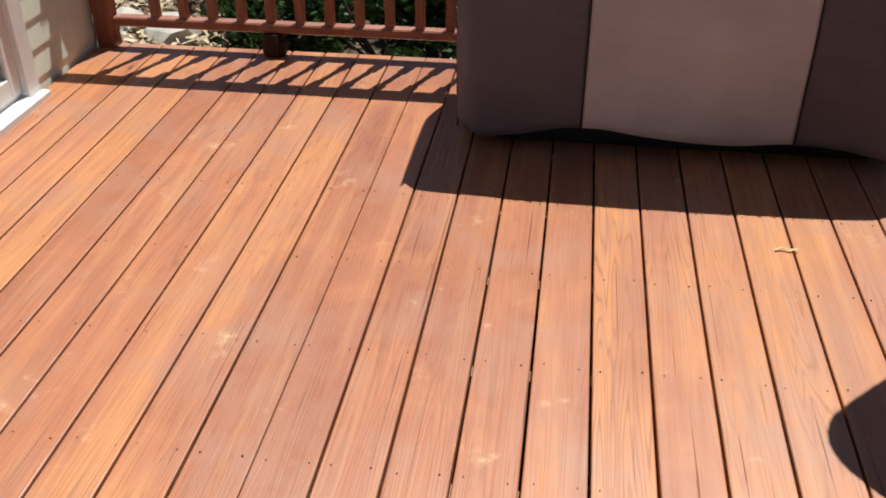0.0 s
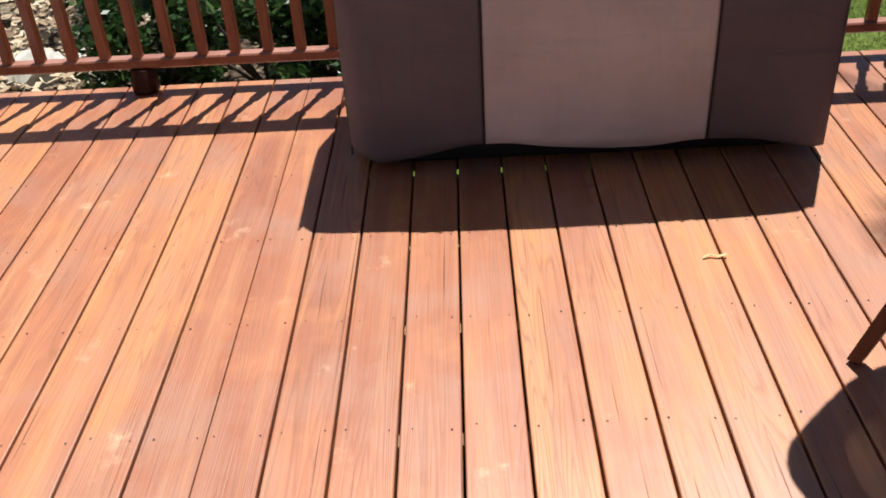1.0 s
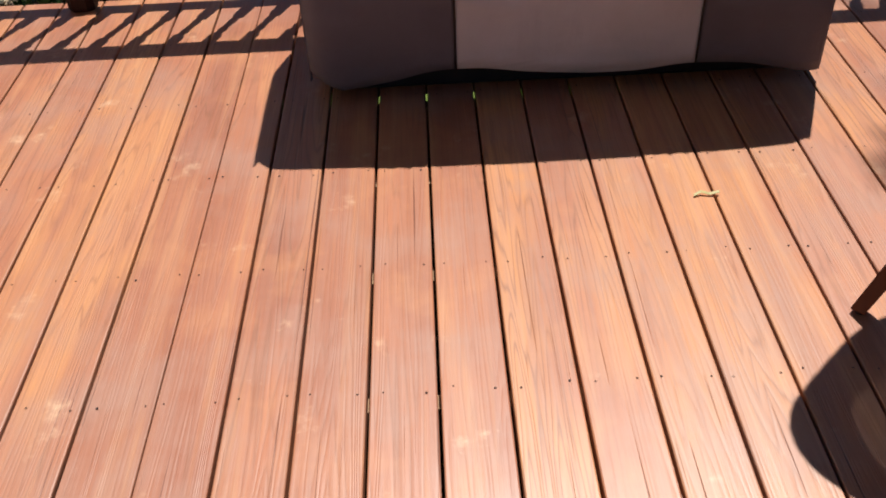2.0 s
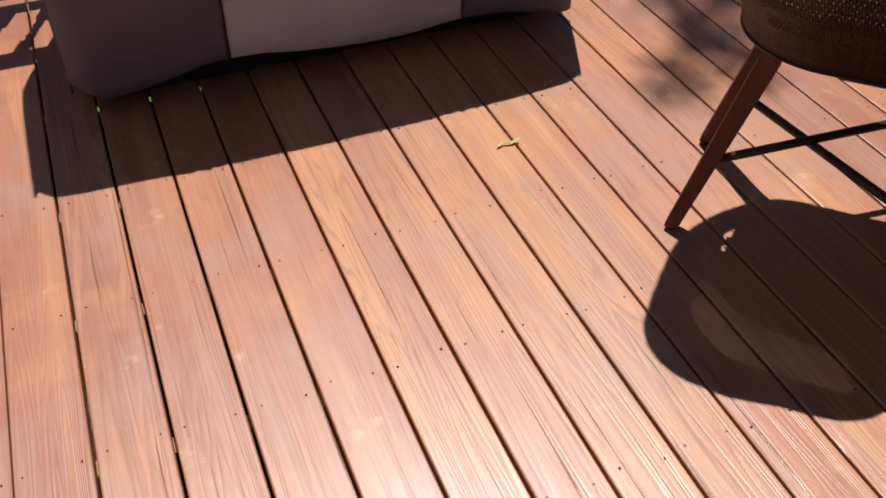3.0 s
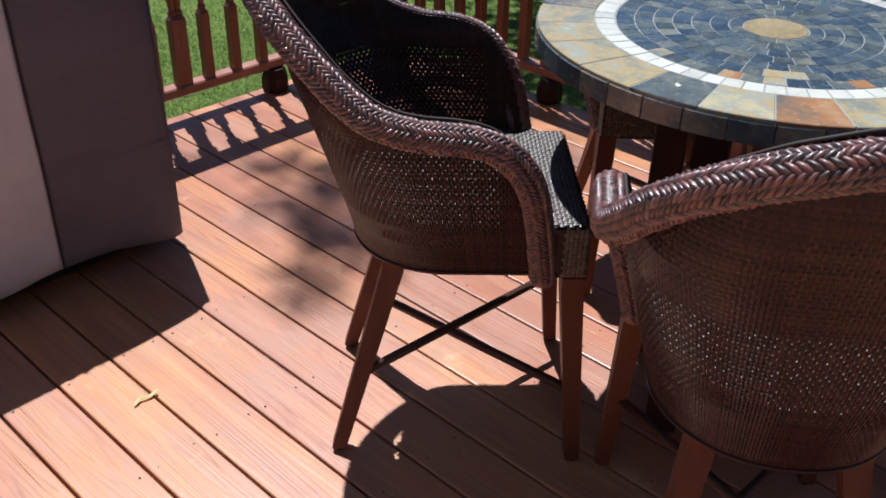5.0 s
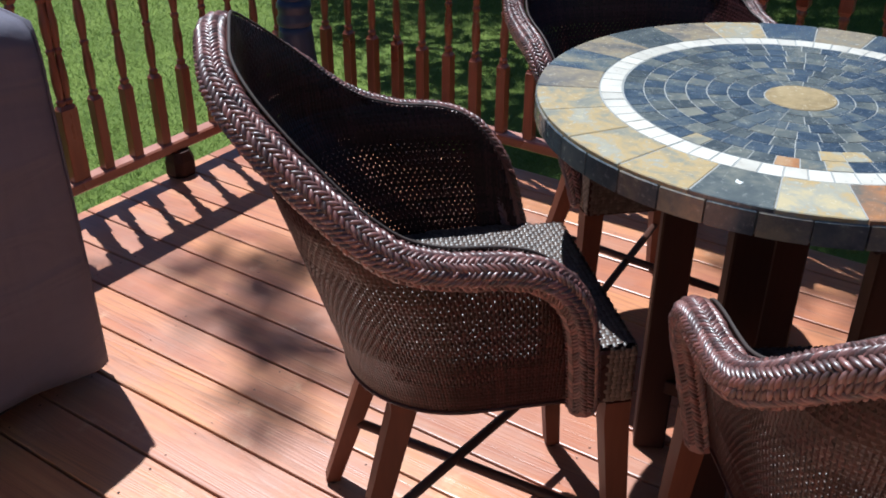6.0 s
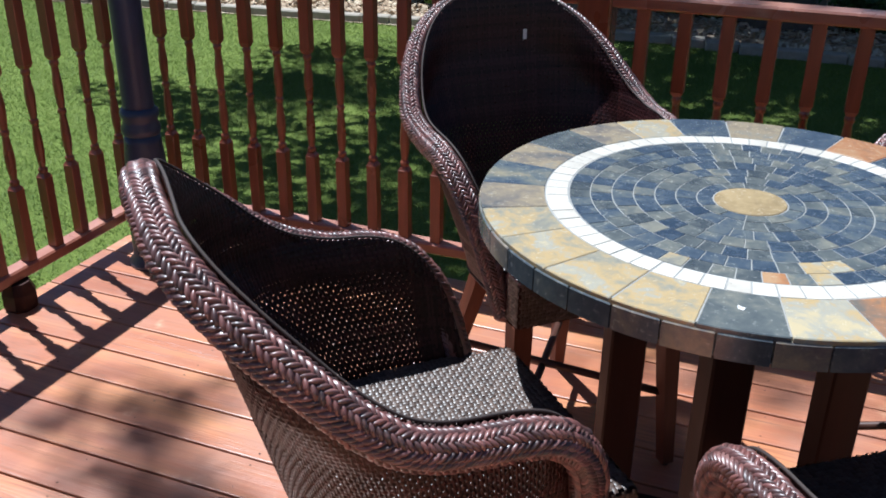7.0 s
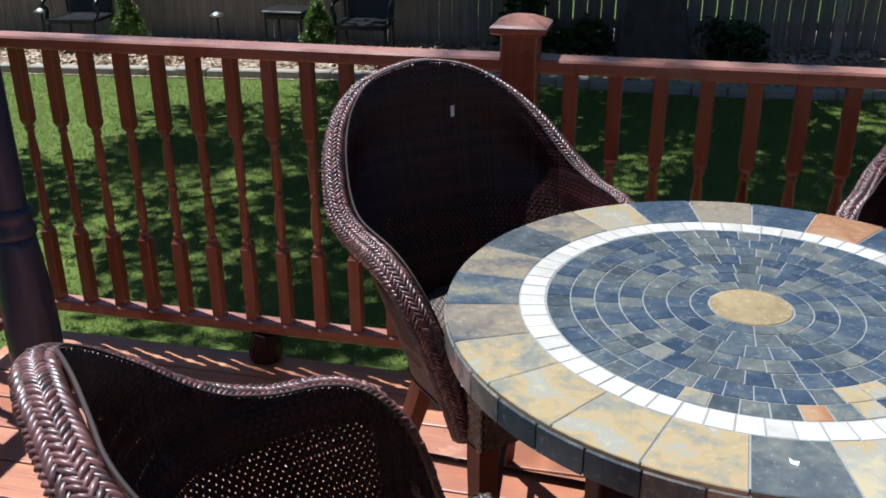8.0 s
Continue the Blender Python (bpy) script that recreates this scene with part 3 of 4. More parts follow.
def grill():
    t = thing("covered_grill", "barbecue grill under a brown and taupe fabric cover", "grill")
    # unseen box added to stop light leaking in under the cover
    blocker = Geo().box((-0.22, 2.80, 0.0), (1.08, 3.24, 0.84), 0.01)
    part("cabinet", blocker, M_IRON, t, "unseen black box that blocks light under the cover")
    hood = lambda x: 0.26 * max(0.0, min(1.0, (x - 0.02) / 0.14)) * max(0.0, min(1.0, (0.86 - x) / 0.14))
    hem = lambda x: 0.075 + 0.03 * math.sin(x * 5.2 + 0.6) * max(0.0, min(1.0, (0.3 - x) / 0.3)) + 0.012 * math.sin(x * 9.0) - 0.03 * max(0.0, (x - 0.78) / 0.4) + (0.05 * (1 - (x + 0.345) / 0.1) if x < -0.245 else 0)
    for name, x0, x1, n, mat, lab in (("left_panel", -0.345, 0.090, 36, M_DARKCLOTH, ""), ("centre_panel", 0.090, 0.795, 56, M_TAUPE, "taupe middle panel"), ("right_panel", 0.795, 1.175, 32, M_DARKCLOTH, "")):
        me, grid = cover_panel(x0, x1, n, hood, hem)
        ob = part(name, me, mat, t, lab)
        s = ob.modifiers.new("thick", "SOLIDIFY")
        s.thickness, s.offset = 0.004, -1
        if name != "left_panel":
            line = grid[0][:34] + [0, -0.002, 0.0]
            rings = []
            for k in range(34):
                d = Vector(line[min(k + 1, 33)] - line[max(k - 1, 0)]).normalized()
                u, w = Vector((1, 0, 0)), d.cross(Vector((1, 0, 0)))
                rings.append([Vector(line[k]) + 0.0035 * (math.cos(a) * u + math.sin(a) * w) for a in (math.tau * i / 6 for i in range(6))])
            part("piping", Geo().loft(rings), M_PIPING, t, smooth=True)
    for name, x, sgn in (("left_side", -0.345, -1), ("right_side", 1.175, 1)):
        sec = resample(cover_profile(0.0), 60)
        top = [(y, z) for y, z in sec]
        g = Geo()
        vs, fs = [], []
        n = len(top)
        for y, z in top:
            yy = y + (0.05 if sgn < 0 else 0.0175) * (y < 2.9 and z < 0.93)
            vs.append((x, yy, z))
        for y, z in top:
            vs.append((x + sgn * 0.006 * math.sin(y * 9), max(2.775 if sgn < 0 else 2.742, min(3.30, y)), 0.06))
        for i in range(n - 1):
            fs.append((i, i + 1, n + i + 1, n + i))
        g.add(vs, fs)
        ob = part(name, g, M_DARKCLOTH, t, smooth=True)
        s = ob.modifiers.new("thick", "SOLIDIFY")
        s.thickness = 0.004
    cart = Geo()
    cart.box((-0.25, 2.84, 0.10), (1.08, 3.24, 0.16), 0.01)
    part("cart_base", cart, M_BLACK, t)
    for x in (-0.2, 1.03):
        for y in (2.88, 3.2):
            w = Geo().lathe([(0.012, -0.018), (0.04, -0.016), (0.045, 0.0), (0.04, 0.016), (0.012, 0.018)], 16, Matrix.Translation((x, y, 0.045)) @ Matrix.Rotation(math.pi / 2, 4, "Y"))
            w.box((x - 0.012, y - 0.012, 0.05), (x + 0.012, y + 0.012, 0.10))
            part("caster", w, M_BLACK, t)
    return t


grill()


# ---- chairs ----
Z_BOT = 0.482
RIM_S = [0, 0.1, 0.2, 0.3, 0.4, 0.47, 0.55, 0.65, 0.75, 0.83, 0.89, 0.94, 0.975, 1.0]
RIM_Z = [1.09, 1.079, 1.055, 1.008, 0.945, 0.89, 0.847, 0.826, 0.822, 0.806, 0.768, 0.707, 0.61, 0.435]


def rim_height(s):
    out = 0
    for d, k in ((-0.04, 1), (-0.02, 2), (0, 3), (0.02, 2), (0.04, 1)):
        out = out + k * np.interp(np.abs(np.abs(s) + d), RIM_S, RIM_Z)
    return out / 9


def shell(s, z):
    """Place and outward direction on the chair's woven shell; s runs from -1 (left front) round the back to 1 (right front)."""
    s, z = np.broadcast_arrays(np.asarray(s, float), np.asarray(z, float))
    q = np.clip((z - 0.43) / 0.67, 0, 1)
    w = 0.197 + 0.1 * np.clip((z - 0.465) / 0.36, 0, 1.1) ** 1.1
    vb = -0.237 - 0.178 * q ** 1.1
    vf = 0.137
    r = np.minimum(0.205, w - 0.006)
    l1, l2, l3 = w - r, math.pi / 2 * r, vf - (vb + r)
    d = np.abs(s) * (l1 + l2 + l3)
    ang = np.clip((d - l1) / r, 0, math.pi / 2)
    x = np.minimum(d, l1) + r * np.sin(ang)
    y = vb + r - r * np.cos(ang) + np.maximum(d - l1 - l2, 0)
    sg = np.where(s < 0, -1.0, 1.0)
    nrm = np.stack([sg * np.sin(ang), -np.cos(ang), np.zeros_like(ang)], -1)
    return np.stack([sg * x, y, z], -1), nrm


def inner(s, z):
    """The woven wall itself: it draws in towards the inner side of the rim."""
    p, nr = shell(s, z)
    k = np.clip(1 - (rim_height(s) - z) / 0.13, 0, 1.25)
    k = k * k * (3 - 2 * np.minimum(k, 1)) * (np.abs(s) < 2)
    return p - nr * (0.021 * np.minimum(k, 1))[..., None], nr


def ribbon_grid(c, a, b, ha, hb):
    """Quads of a four-sided strand: centres c (n, 3), cross axes a and b (n, 3) with half widths ha, hb (n)."""
    ring = np.stack([c + a * ha[:, None], c + b * hb[:, None], c - a * ha[:, None], c - b * hb[:, None]], 1)
    n = len(c)
    i = np.arange(n - 1)[:, None] * 4
    k = np.arange(4)[None, :]
    k2 = (k + 1) % 4
    f = np.stack([i + k, i + k2, i + 4 + k2, i + 4 + k], -1).reshape(-1, 4)
    return ring.reshape(-1, 3), f


def open_weave(s, z):
    """A loose band runs round the chair; one more loose row lies below it at the sides."""
    band = (z > 0.59) & (z < 0.785) & (np.abs(s) < 0.84)
    low = (z > 0.548) & (z < 0.572) & (np.abs(s) < 0.72) & (np.abs(s) > 0.38)
    return (band | low) & (z < rim_height(s) - 0.012)


def woven_shell():
    vs, fs, base = [], [], 0
    stakes = 190
    n = stakes * 2 + 1
    s = np.linspace(-0.985, 0.985, n)
    phase = np.arange(n) * math.pi / 2
    top = rim_height(s) + 0.026
    up = np.array([0, 0, 1.0])
    wob = np.random.default_rng(12)
    for row, z in enumerate(np.arange(Z_BOT + 0.002, 1.11, 0.0088)):
        ok = top > z + 0.004
        runs, start = [], None
        for k in range(n + 1):
            if k < n and ok[k]:
                start = k if start is None else start
            elif start is not None:
                if k - start > 3:
                    runs.append((start, k))
                start = None
        for a, b in runs:
            ss = s[a:b]
            zz = z + 0.0006 * np.interp(ss, np.linspace(-1, 1, 24), wob.normal(size=24))
            zz = zz + np.where(open_weave(ss, np.full(b - a, z)), 0.0017 * (row % 2) * np.cos(phase[a:b]), 0.0)
            c, nr = inner(ss, zz)
            loose = open_weave(ss, np.full(b - a, z))
            c = c + nr * (np.where(loose, 0.0013, 0.0005) * np.sin(phase[a:b] + row * math.pi))[:, None]
            rise = inner(ss, zz + 0.004)[0] - inner(ss, zz - 0.004)[0]
            rise /= np.linalg.norm(rise, axis=1)[:, None]
            nr = nr - rise * (nr * rise).sum(1)[:, None]
            hz = np.where(loose, 0.0042, 0.0049)
            v, f = ribbon_grid(c, nr, rise, np.where(loose, 0.0009, 0.0008), hz)
            vs.append(v)
            fs.append(f + base)
            base += len(v)
    for k in range(stakes):
        s0 = -0.985 + 1.97 * (k + 0.5) / stakes
        zt = float(rim_height(np.array([s0]))[0]) + 0.024
        z = np.linspace(Z_BOT, zt, max(4, int((zt - Z_BOT) / 0.012)))
        sk = np.full(len(z), s0)
        c, nr = inner(sk, z)
        tan = np.cross(nr, up)
        v, f = ribbon_grid(c, nr, tan, np.full(len(z), 0.0009), np.where(open_weave(sk, z), 0.0025, 0.0033))
        vs.append(v)
        fs.append(f + base)
        base += len(v)
    return big_mesh("woven_shell", np.concatenate(vs), np.concatenate(fs), False)


def rim_line():
    s = np.linspace(-1, 1, 900)
    p, nr = shell(s, rim_height(s))
    p = p + nr * 0.009
    p = np.concatenate([p[:1] + [[0, 0, -0.02]], p, p[-1:] + [[0, 0, -0.02]]])
    nr = np.concatenate([nr[:1], nr, nr[-1:]])
    d = np.r_[0, np.cumsum(np.linalg.norm(np.diff(p, axis=0), axis=1))]
    n = int(d[-1] / 0.0042)
    t = np.linspace(0, d[-1], n)
    p = np.stack([np.interp(t, d, p[:, k]) for k in range(3)], 1)
    nr = np.stack([np.interp(t, d, nr[:, k]) for k in range(3)], 1)
    tan = np.gradient(p, axis=0)
    tan /= np.linalg.norm(tan, axis=1)[:, None]
    nr -= tan * (nr * tan).sum(1)[:, None]
    nr /= np.linalg.norm(nr, axis=1)[:, None]
    return p, tan, nr, np.cross(tan, nr)


def rim_tube(p, nr, bn, radius, sides=10):
    a = np.arange(sides) * math.tau / sides
    ring = p[:, None] + radius * (np.cos(a)[None, :, None] * nr[:, None] + np.sin(a)[None, :, None] * bn[:, None])
    n = len(p)
    i = np.arange(n - 1)[:, None] * sides
    k = np.arange(sides)[None, :]
    f = np.stack([i + k, i + (k + 1) % sides, i + sides + (k + 1) % sides, i + sides + k], -1).reshape(-1, 4)
    return ring.reshape(-1, 3), f


def braided_rim():
    """Herringbone of short flat strands round a dark core."""
    p, tan, nr, bn = rim_line()
    v0, f0 = rim_tube(p, nr, bn, 0.0255)
    vs, fs, base = [v0], [f0], len(v0)
    n = len(p)
    cols, radius = 13, 0.0265
    u = np.linspace(-1, 1, 7)
    across = np.array([-1, -0.62, 0, 0.62, 1])
    drop = np.array([-0.0034, -0.0009, 0.0004, -0.0009, -0.0034])
    wob = np.random.default_rng(5)
    for j in range(cols):
        phi0 = math.tau * (j + 0.5) / cols
        if math.cos(phi0) < -0.8:
            continue
        lean = 1 if j % 2 else -1
        for k in np.arange(3, n - 3, 2.35):
            jit = wob.normal(size=3)
            ks = np.clip(k + 0.12 * jit[0] + lean * u * (2.05 + 0.12 * jit[1]) + 1.2 * (j % 2), 0, n - 1.001)
            k0 = np.floor(ks).astype(int)
            phi = phi0 + u * 0.315
            c0, b0, a0 = p[k0] + tan[k0] * ((ks - k0) * 0.0042)[:, None], bn[k0], nr[k0]
            out = np.cos(phi)[:, None] * a0 + np.sin(phi)[:, None] * b0
            lift = radius - 0.0012 + (0.0038 + 0.0006 * jit[2]) * np.cos(u * math.pi / 2) ** 0.8
            mid = c0 + out * lift[:, None]
            run = np.gradient(mid, axis=0)
            run /= np.linalg.norm(run, axis=1)[:, None]
            side = np.cross(out, run)
            half = 0.0037 * (0.7 + 0.3 * np.cos(u * math.pi / 2))
            ring = mid[:, None] + side[:, None] * (half[:, None] * across)[:, :, None] + out[:, None] * drop[None, :, None]
            i = np.arange(len(u) - 1)[:, None] * 5
            q = np.arange(4)[None, :]
            f = np.stack([i + q, i + q + 1, i + 5 + q + 1, i + 5 + q], -1).reshape(-1, 4)
            vs.append(ring.reshape(-1, 3))
            fs.append(f + base)
            base += len(u) * 5
    return big_mesh("braided_rim", np.concatenate(vs), np.concatenate(fs), True)


SEAT_Z = 0.604


def seat_half_width(y):
    """Half the seat's width at y: it fills the shell and narrows in front of the arms."""
    back = np.sqrt(np.clip(1 - (np.minimum(y, -0.04) + 0.04) ** 2 / 0.215 ** 2, 0, 1))
    return np.where(y > 0.15, 0.222, 0.226) * back


def chair_seat():
    ys = np.r_[np.linspace(-0.25, -0.06, 12), 0.0, 0.08, 0.16, 0.172, 0.2, 0.222]
    half = seat_half_width(ys)

    def ring(z, k):
        room = float(shell(np.array([1.0]), np.array([z]))[0][0, 0]) - 0.006
        w = np.where(ys > 0.15, half, np.minimum(half, room * half / 0.226)) * k
        y = np.maximum(ys, -0.215 - 0.27 * (z - 0.474))
        return [(a, b, z) for a, b in zip(w, y)] + [(-a, b, z) for a, b in zip(w[::-1], y[::-1])]

    return Geo().loft([ring(0.484, 0.985), ring(0.492, 1.0), ring(SEAT_Z - 0.016, 1.0), ring(SEAT_Z - 0.01, 0.985)]).mesh("seat")


def seat_weave():
    """Flat strands over and under each other on the seat's top and down its front."""
    vs, fs, base = [], [], 0
    p = 0.0092
    wob = np.random.default_rng(8)

    def strand(c, along, over, out, long, wide):
        nonlocal base
        g = []
        for a, h in ((-1, -0.0016), (-0.45, 0.0009), (0.45, 0.0009), (1, -0.0016)):
            for b, d in ((-1, -0.0012), (0, 0.0005), (1, -0.0012)):
                g.append(c + along * (a * long) + over * (b * wide) + out * (h + d))
        vs.append(np.array(g))
        i = np.arange(3)[:, None] * 3
        q = np.arange(2)[None, :]
        fs.append(np.stack([i + q, i + q + 1, i + 3 + q + 1, i + 3 + q], -1).reshape(-1, 4) + base)
        base += 12

    X, Y, Z = np.eye(3)
    for j in range(-27, 26):
        y = j * p
        lim = float(seat_half_width(np.array(y))) - 0.004
        for i in range(-26, 27):
            x = i * p
            if abs(x) > lim:
                continue
            if y > 0.2195:
                continue
            sag = 0.006 * max(0.0, 1 - (x / 0.2) ** 2) * max(0.0, 1 - (y / 0.2) ** 2)
            edge = max(0.0, (y - 0.203) / 0.02) ** 2 * 0.006
            c = np.array([x, y, SEAT_Z - sag - edge]) + wob.normal(size=3) * 0.0003
            if (i + j) % 2:
                strand(c, X, Y, Z, p * 0.95, p * 0.42)
            else:
                strand(c, Y, -X, Z, p * 0.95, p * 0.42)
    for j in range(12):
        for i in range(-23, 24):
            c = np.array([i * p, 0.2235, 0.593 - j * p]) + wob.normal(size=3) * 0.0003
            if (i + j) % 2:
                strand(c, X, Z, Y, p * 0.95, p * 0.42)
            else:
                strand(c, Z, X, Y, min(p * 0.95, 0.008), p * 0.42)
    for sx in (-1, 1):
        for j in range(12):
            for i in range(5):
                c = np.array([sx * 0.2235, 0.178 + i * p, 0.593 - j * p])
                if (i + j) % 2:
                    strand(c, Y, Z, X * sx, p * 0.95, p * 0.42)
                else:
                    strand(c, Z, Y, X * sx, 0.008, p * 0.42)
    return big_mesh("seat_weave", np.concatenate(vs), np.concatenate(fs), True)


def wicker_chair(label, m):
    t = thing("wicker_armchair", label, "chair", m, "chairs round the table")
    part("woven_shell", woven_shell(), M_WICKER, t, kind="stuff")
    part("braided_rim", braided_rim(), M_WICKER_LIT, t, "thick braided wicker rim", kind="stuff")
    s = np.linspace(-0.985, 0.985, 260)
    ep, enr = inner(s, rim_height(s) + 0.028)
    v, f = rim_tube(ep, enr, np.broadcast_to(np.array([0, 0, 1.0]), ep.shape), 0.0026, 6)
    part("edge_binding", big_mesh("edge_binding", v, f, True), M_BIND, t, "thin twisted binding along the rim")
    s = np.linspace(-1, 1, 160)
    bp, bnr = shell(s, np.full(160, Z_BOT))
    v, f = rim_tube(bp, bnr, np.broadcast_to(np.array([0, 0, 1.0]), bp.shape), 0.0045, 8)
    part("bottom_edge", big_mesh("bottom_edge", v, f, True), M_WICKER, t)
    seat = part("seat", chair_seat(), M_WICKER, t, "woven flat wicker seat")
    part("seat_weave", seat_weave(), M_SEAT, seat, "glossy woven strands", kind="stuff")
    apron = Geo().box((-0.17, 0.15, 0.452), (0.17, 0.17, 0.481), 0.004)
    apron.box((-0.10, -0.205, 0.452), (0.10, -0.185, 0.481), 0.004)
    apron.box((-0.165, -0.03, 0.452), (-0.145, 0.15, 0.481), 0.004)
    apron.box((0.145, -0.03, 0.452), (0.165, 0.15, 0.481), 0.004)
    part("seat_frame", apron, M_BAR, t)
    for sx in (-1, 1):
        for foot, top in (((0.19 * sx, -0.285), (0.122 * sx, -0.163)), ((0.222 * sx, 0.235), (0.203 * sx, 0.198))):
            g = Geo()
            sq = lambda c, r, z: [(c[0] - r, c[1] - r, z), (c[0] + r, c[1] - r, z), (c[0] + r, c[1] + r, z), (c[0] - r, c[1] + r, z)]
            g.loft([sq(foot, 0.0145, 0.008), sq(foot, 0.016, 0.012), sq(top, 0.023, 0.45), sq(top, 0.023, 0.486)])
            leg = part("leg", g, M_LEG, t)
            part("glide", Geo().lathe([(0.011, 0), (0.012, 0.008)], 10, Matrix.Translation((foot[0], foot[1], 0))), M_BLACK, leg)
    for sx in (-1, 1):
        a = (0.161 * sx, -0.234, 0.19)
        b = (-0.213 * sx, 0.22, 0.19 + (0.018 if sx > 0 else 0.0))
        part("stretcher", Geo().bar(a, b, 0.0105, sides=8), M_BAR, t, smooth=True)
    return t


def chair_pose(x, y, facing):
    return pose(x, y, 0, 0, 0, facing - 90)


chair = wicker_chair("dark brown wicker armchair with a braided rim and splayed wooden legs", chair_pose(1.257, 1.649, -45.7))
for x, y, a in ((1.247, 0.950, 37.0), (2.14, 1.70, -136.0), (2.265, 0.735, 154.0)):
    other = copy_thing(chair, chair_pose(x, y, a))
    if a < -100:
        c_, n_ = shell(np.array([-0.10]), np.array([0.985]))
        q_ = c_[0] - n_[0] * 0.004
        tag = Geo().box((q_[0] - 0.005, q_[1] - 0.0005, 0.965), (q_[0] + 0.005, q_[1] + 0.0015, 1.005))
        part("sewn_tag", tag, M_VINYL, other, "small white sewn tag")


# ---- table ----
TABLE = (1.722, 1.258)


def wedge(r0, r1, span, z0, z1, n=2, bevel=0.0015):
    """A tile between two radii, over an angle, with a bevelled top."""
    g = Geo()

    def outline(ins, z):
        a = span / 2
        pts = []
        for k in range(n + 1):
            t = -a + ins / r1 + (2 * a - 2 * ins / r1) * k / n
            pts.append(((r1 - ins) * math.cos(t), (r1 - ins) * math.sin(t), z))
        for k in range(n + 1):
            t = a - ins / max(r0, 0.02) - (2 * a - 2 * ins / max(r0, 0.02)) * k / n
            pts.append(((r0 + ins) * math.cos(t), (r0 + ins) * math.sin(t), z))
        return pts

    g.loft([outline(0.0, z0), outline(0.0, z1 - bevel), outline(bevel, z1)])
    return g.mesh("tile")


def mosaic_table():
    t = thing("round_table", "round slate mosaic table with a cream ring and wooden legs", "table", Matrix.Translation((*TABLE, 0)))
    top = part("tabletop", Geo().lathe([(0.40, 0.857), (0.471, 0.857), (0.474, 0.862), (0.474, 0.9048), (0.0, 0.9048)], 96, caps=False), M_GROUT, t, "grey grout bed of the tabletop")
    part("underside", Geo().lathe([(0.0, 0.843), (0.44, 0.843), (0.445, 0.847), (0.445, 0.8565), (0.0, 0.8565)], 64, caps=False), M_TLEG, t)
    # outer slate tiles
    n = 24
    me = [wedge(0.364, 0.4795, math.tau / n - 0.0055, 0.898, 0.9065, 4).copy() for _ in range(5)]
    kinds = {11: S_OCHRE, 10: S_OCHRE, 9: S_OCHRE, 12: S_GREY, 13: S_OCHRE, 14: S_RUST, 8: S_OCHRE, 7: S_BROWN, 15: S_OCHRE, 16: S_GREY, 6: S_BLUE, 5: S_BROWN, 4: S_GREY, 3: S_BROWN, 2: S_OCHRE, 1: S_BLUE, 0: S_BROWN}
    mats = (S_BLUE, S_GREY, S_OCHRE, S_RUST, S_BROWN)
    lookup = {}
    for m_, e in zip(mats, me):
        e.materials.append(m_)
        lookup[m_.name] = e
    pick = random.Random(4)
    for k in range(n):
        ang = radians(176.4 + 7.65) + (k - 12) * math.tau / n
        mat = kinds.get(k, pick.choice((S_BLUE, S_GREY, S_RUST, S_OCHRE, S_BLUE, S_GREY)))
        ob = part("tile", lookup[mat.name], mat, top)
        ob.matrix_basis = Matrix.Rotation(ang, 4, "Z") @ Matrix.Translation((0, 0, pick.uniform(-0.0004, 0.0004)))
    # rings of small tiles towards the middle
    rings = [(0.3225, 0.3615, 60, (S_WHITE,))]
    edge = [0.32, 0.282, 0.2435, 0.205, 0.167, 0.13, 0.0935, 0.065]
    counts = [50, 44, 38, 32, 26, 19, 13]
    inner = (S_BLUE, S_BLUE, S_GREY, S_BLUE, S_GREY, S_GREY, S_BLUE)
    for a, b, c in zip(edge[1:], edge[:-1], counts):
        rings.append((a + 0.001, b - 0.001, c, inner))
    for r0, r1, c, choice in rings:
        cut = {}
        off = pick.uniform(0, 1)
        for k in range(c):
            mat = pick.choice(choice)
            if 0.27 < r1 < 0.3205 and 150 < ((k + off) / c * 360) % 360 < 265 and pick.random() < 0.3:
                mat = pick.choice((S_RUST, S_OCHRE))
            if mat.name not in cut:
                e = wedge(r0, r1, math.tau / c - (0.003 if r1 > 0.34 else 0.002) / r1, 0.8985, 0.9060, 2, 0.0006)
                e.materials.append(mat)
                cut[mat.name] = e
            ob = part("tile", cut[mat.name], mat, top)
            ob.matrix_basis = Matrix.Rotation((k + off) * math.tau / c, 4, "Z") @ Matrix.Translation((0, 0, pick.uniform(-0.0005, 0.0004)))
    part("centre_stone", Geo().lathe([(0.063, 0.8985), (0.063, 0.9055), (0.0615, 0.907), (0.0, 0.9072)], 40, caps=False), S_STONE, top, "round tan centre stone")
    # edge tiles
    ne = 40
    cut = {}
    for k in range(ne):
        mat = pick.choice((S_GREY, S_BROWN, S_GREY, S_BROWN, S_GREY))
        if mat.name not in cut:
            e = wedge(0.474, 0.482, math.tau / ne - 0.006, 0.0, 0.04, 3, 0.002)
            e.materials.append(mat)
            cut[mat.name] = e
        ob = part("edge_tile", cut[mat.name], mat, top)
        ob.matrix_basis = Matrix.Rotation((k + 0.5) * math.tau / ne, 4, "Z") @ Matrix.Translation((0, 0, 0.859))
    # fleck on one slate
    mark = Geo()
    q = Vector((1.309 - TABLE[0], 1.234 - TABLE[1], 0.9069))
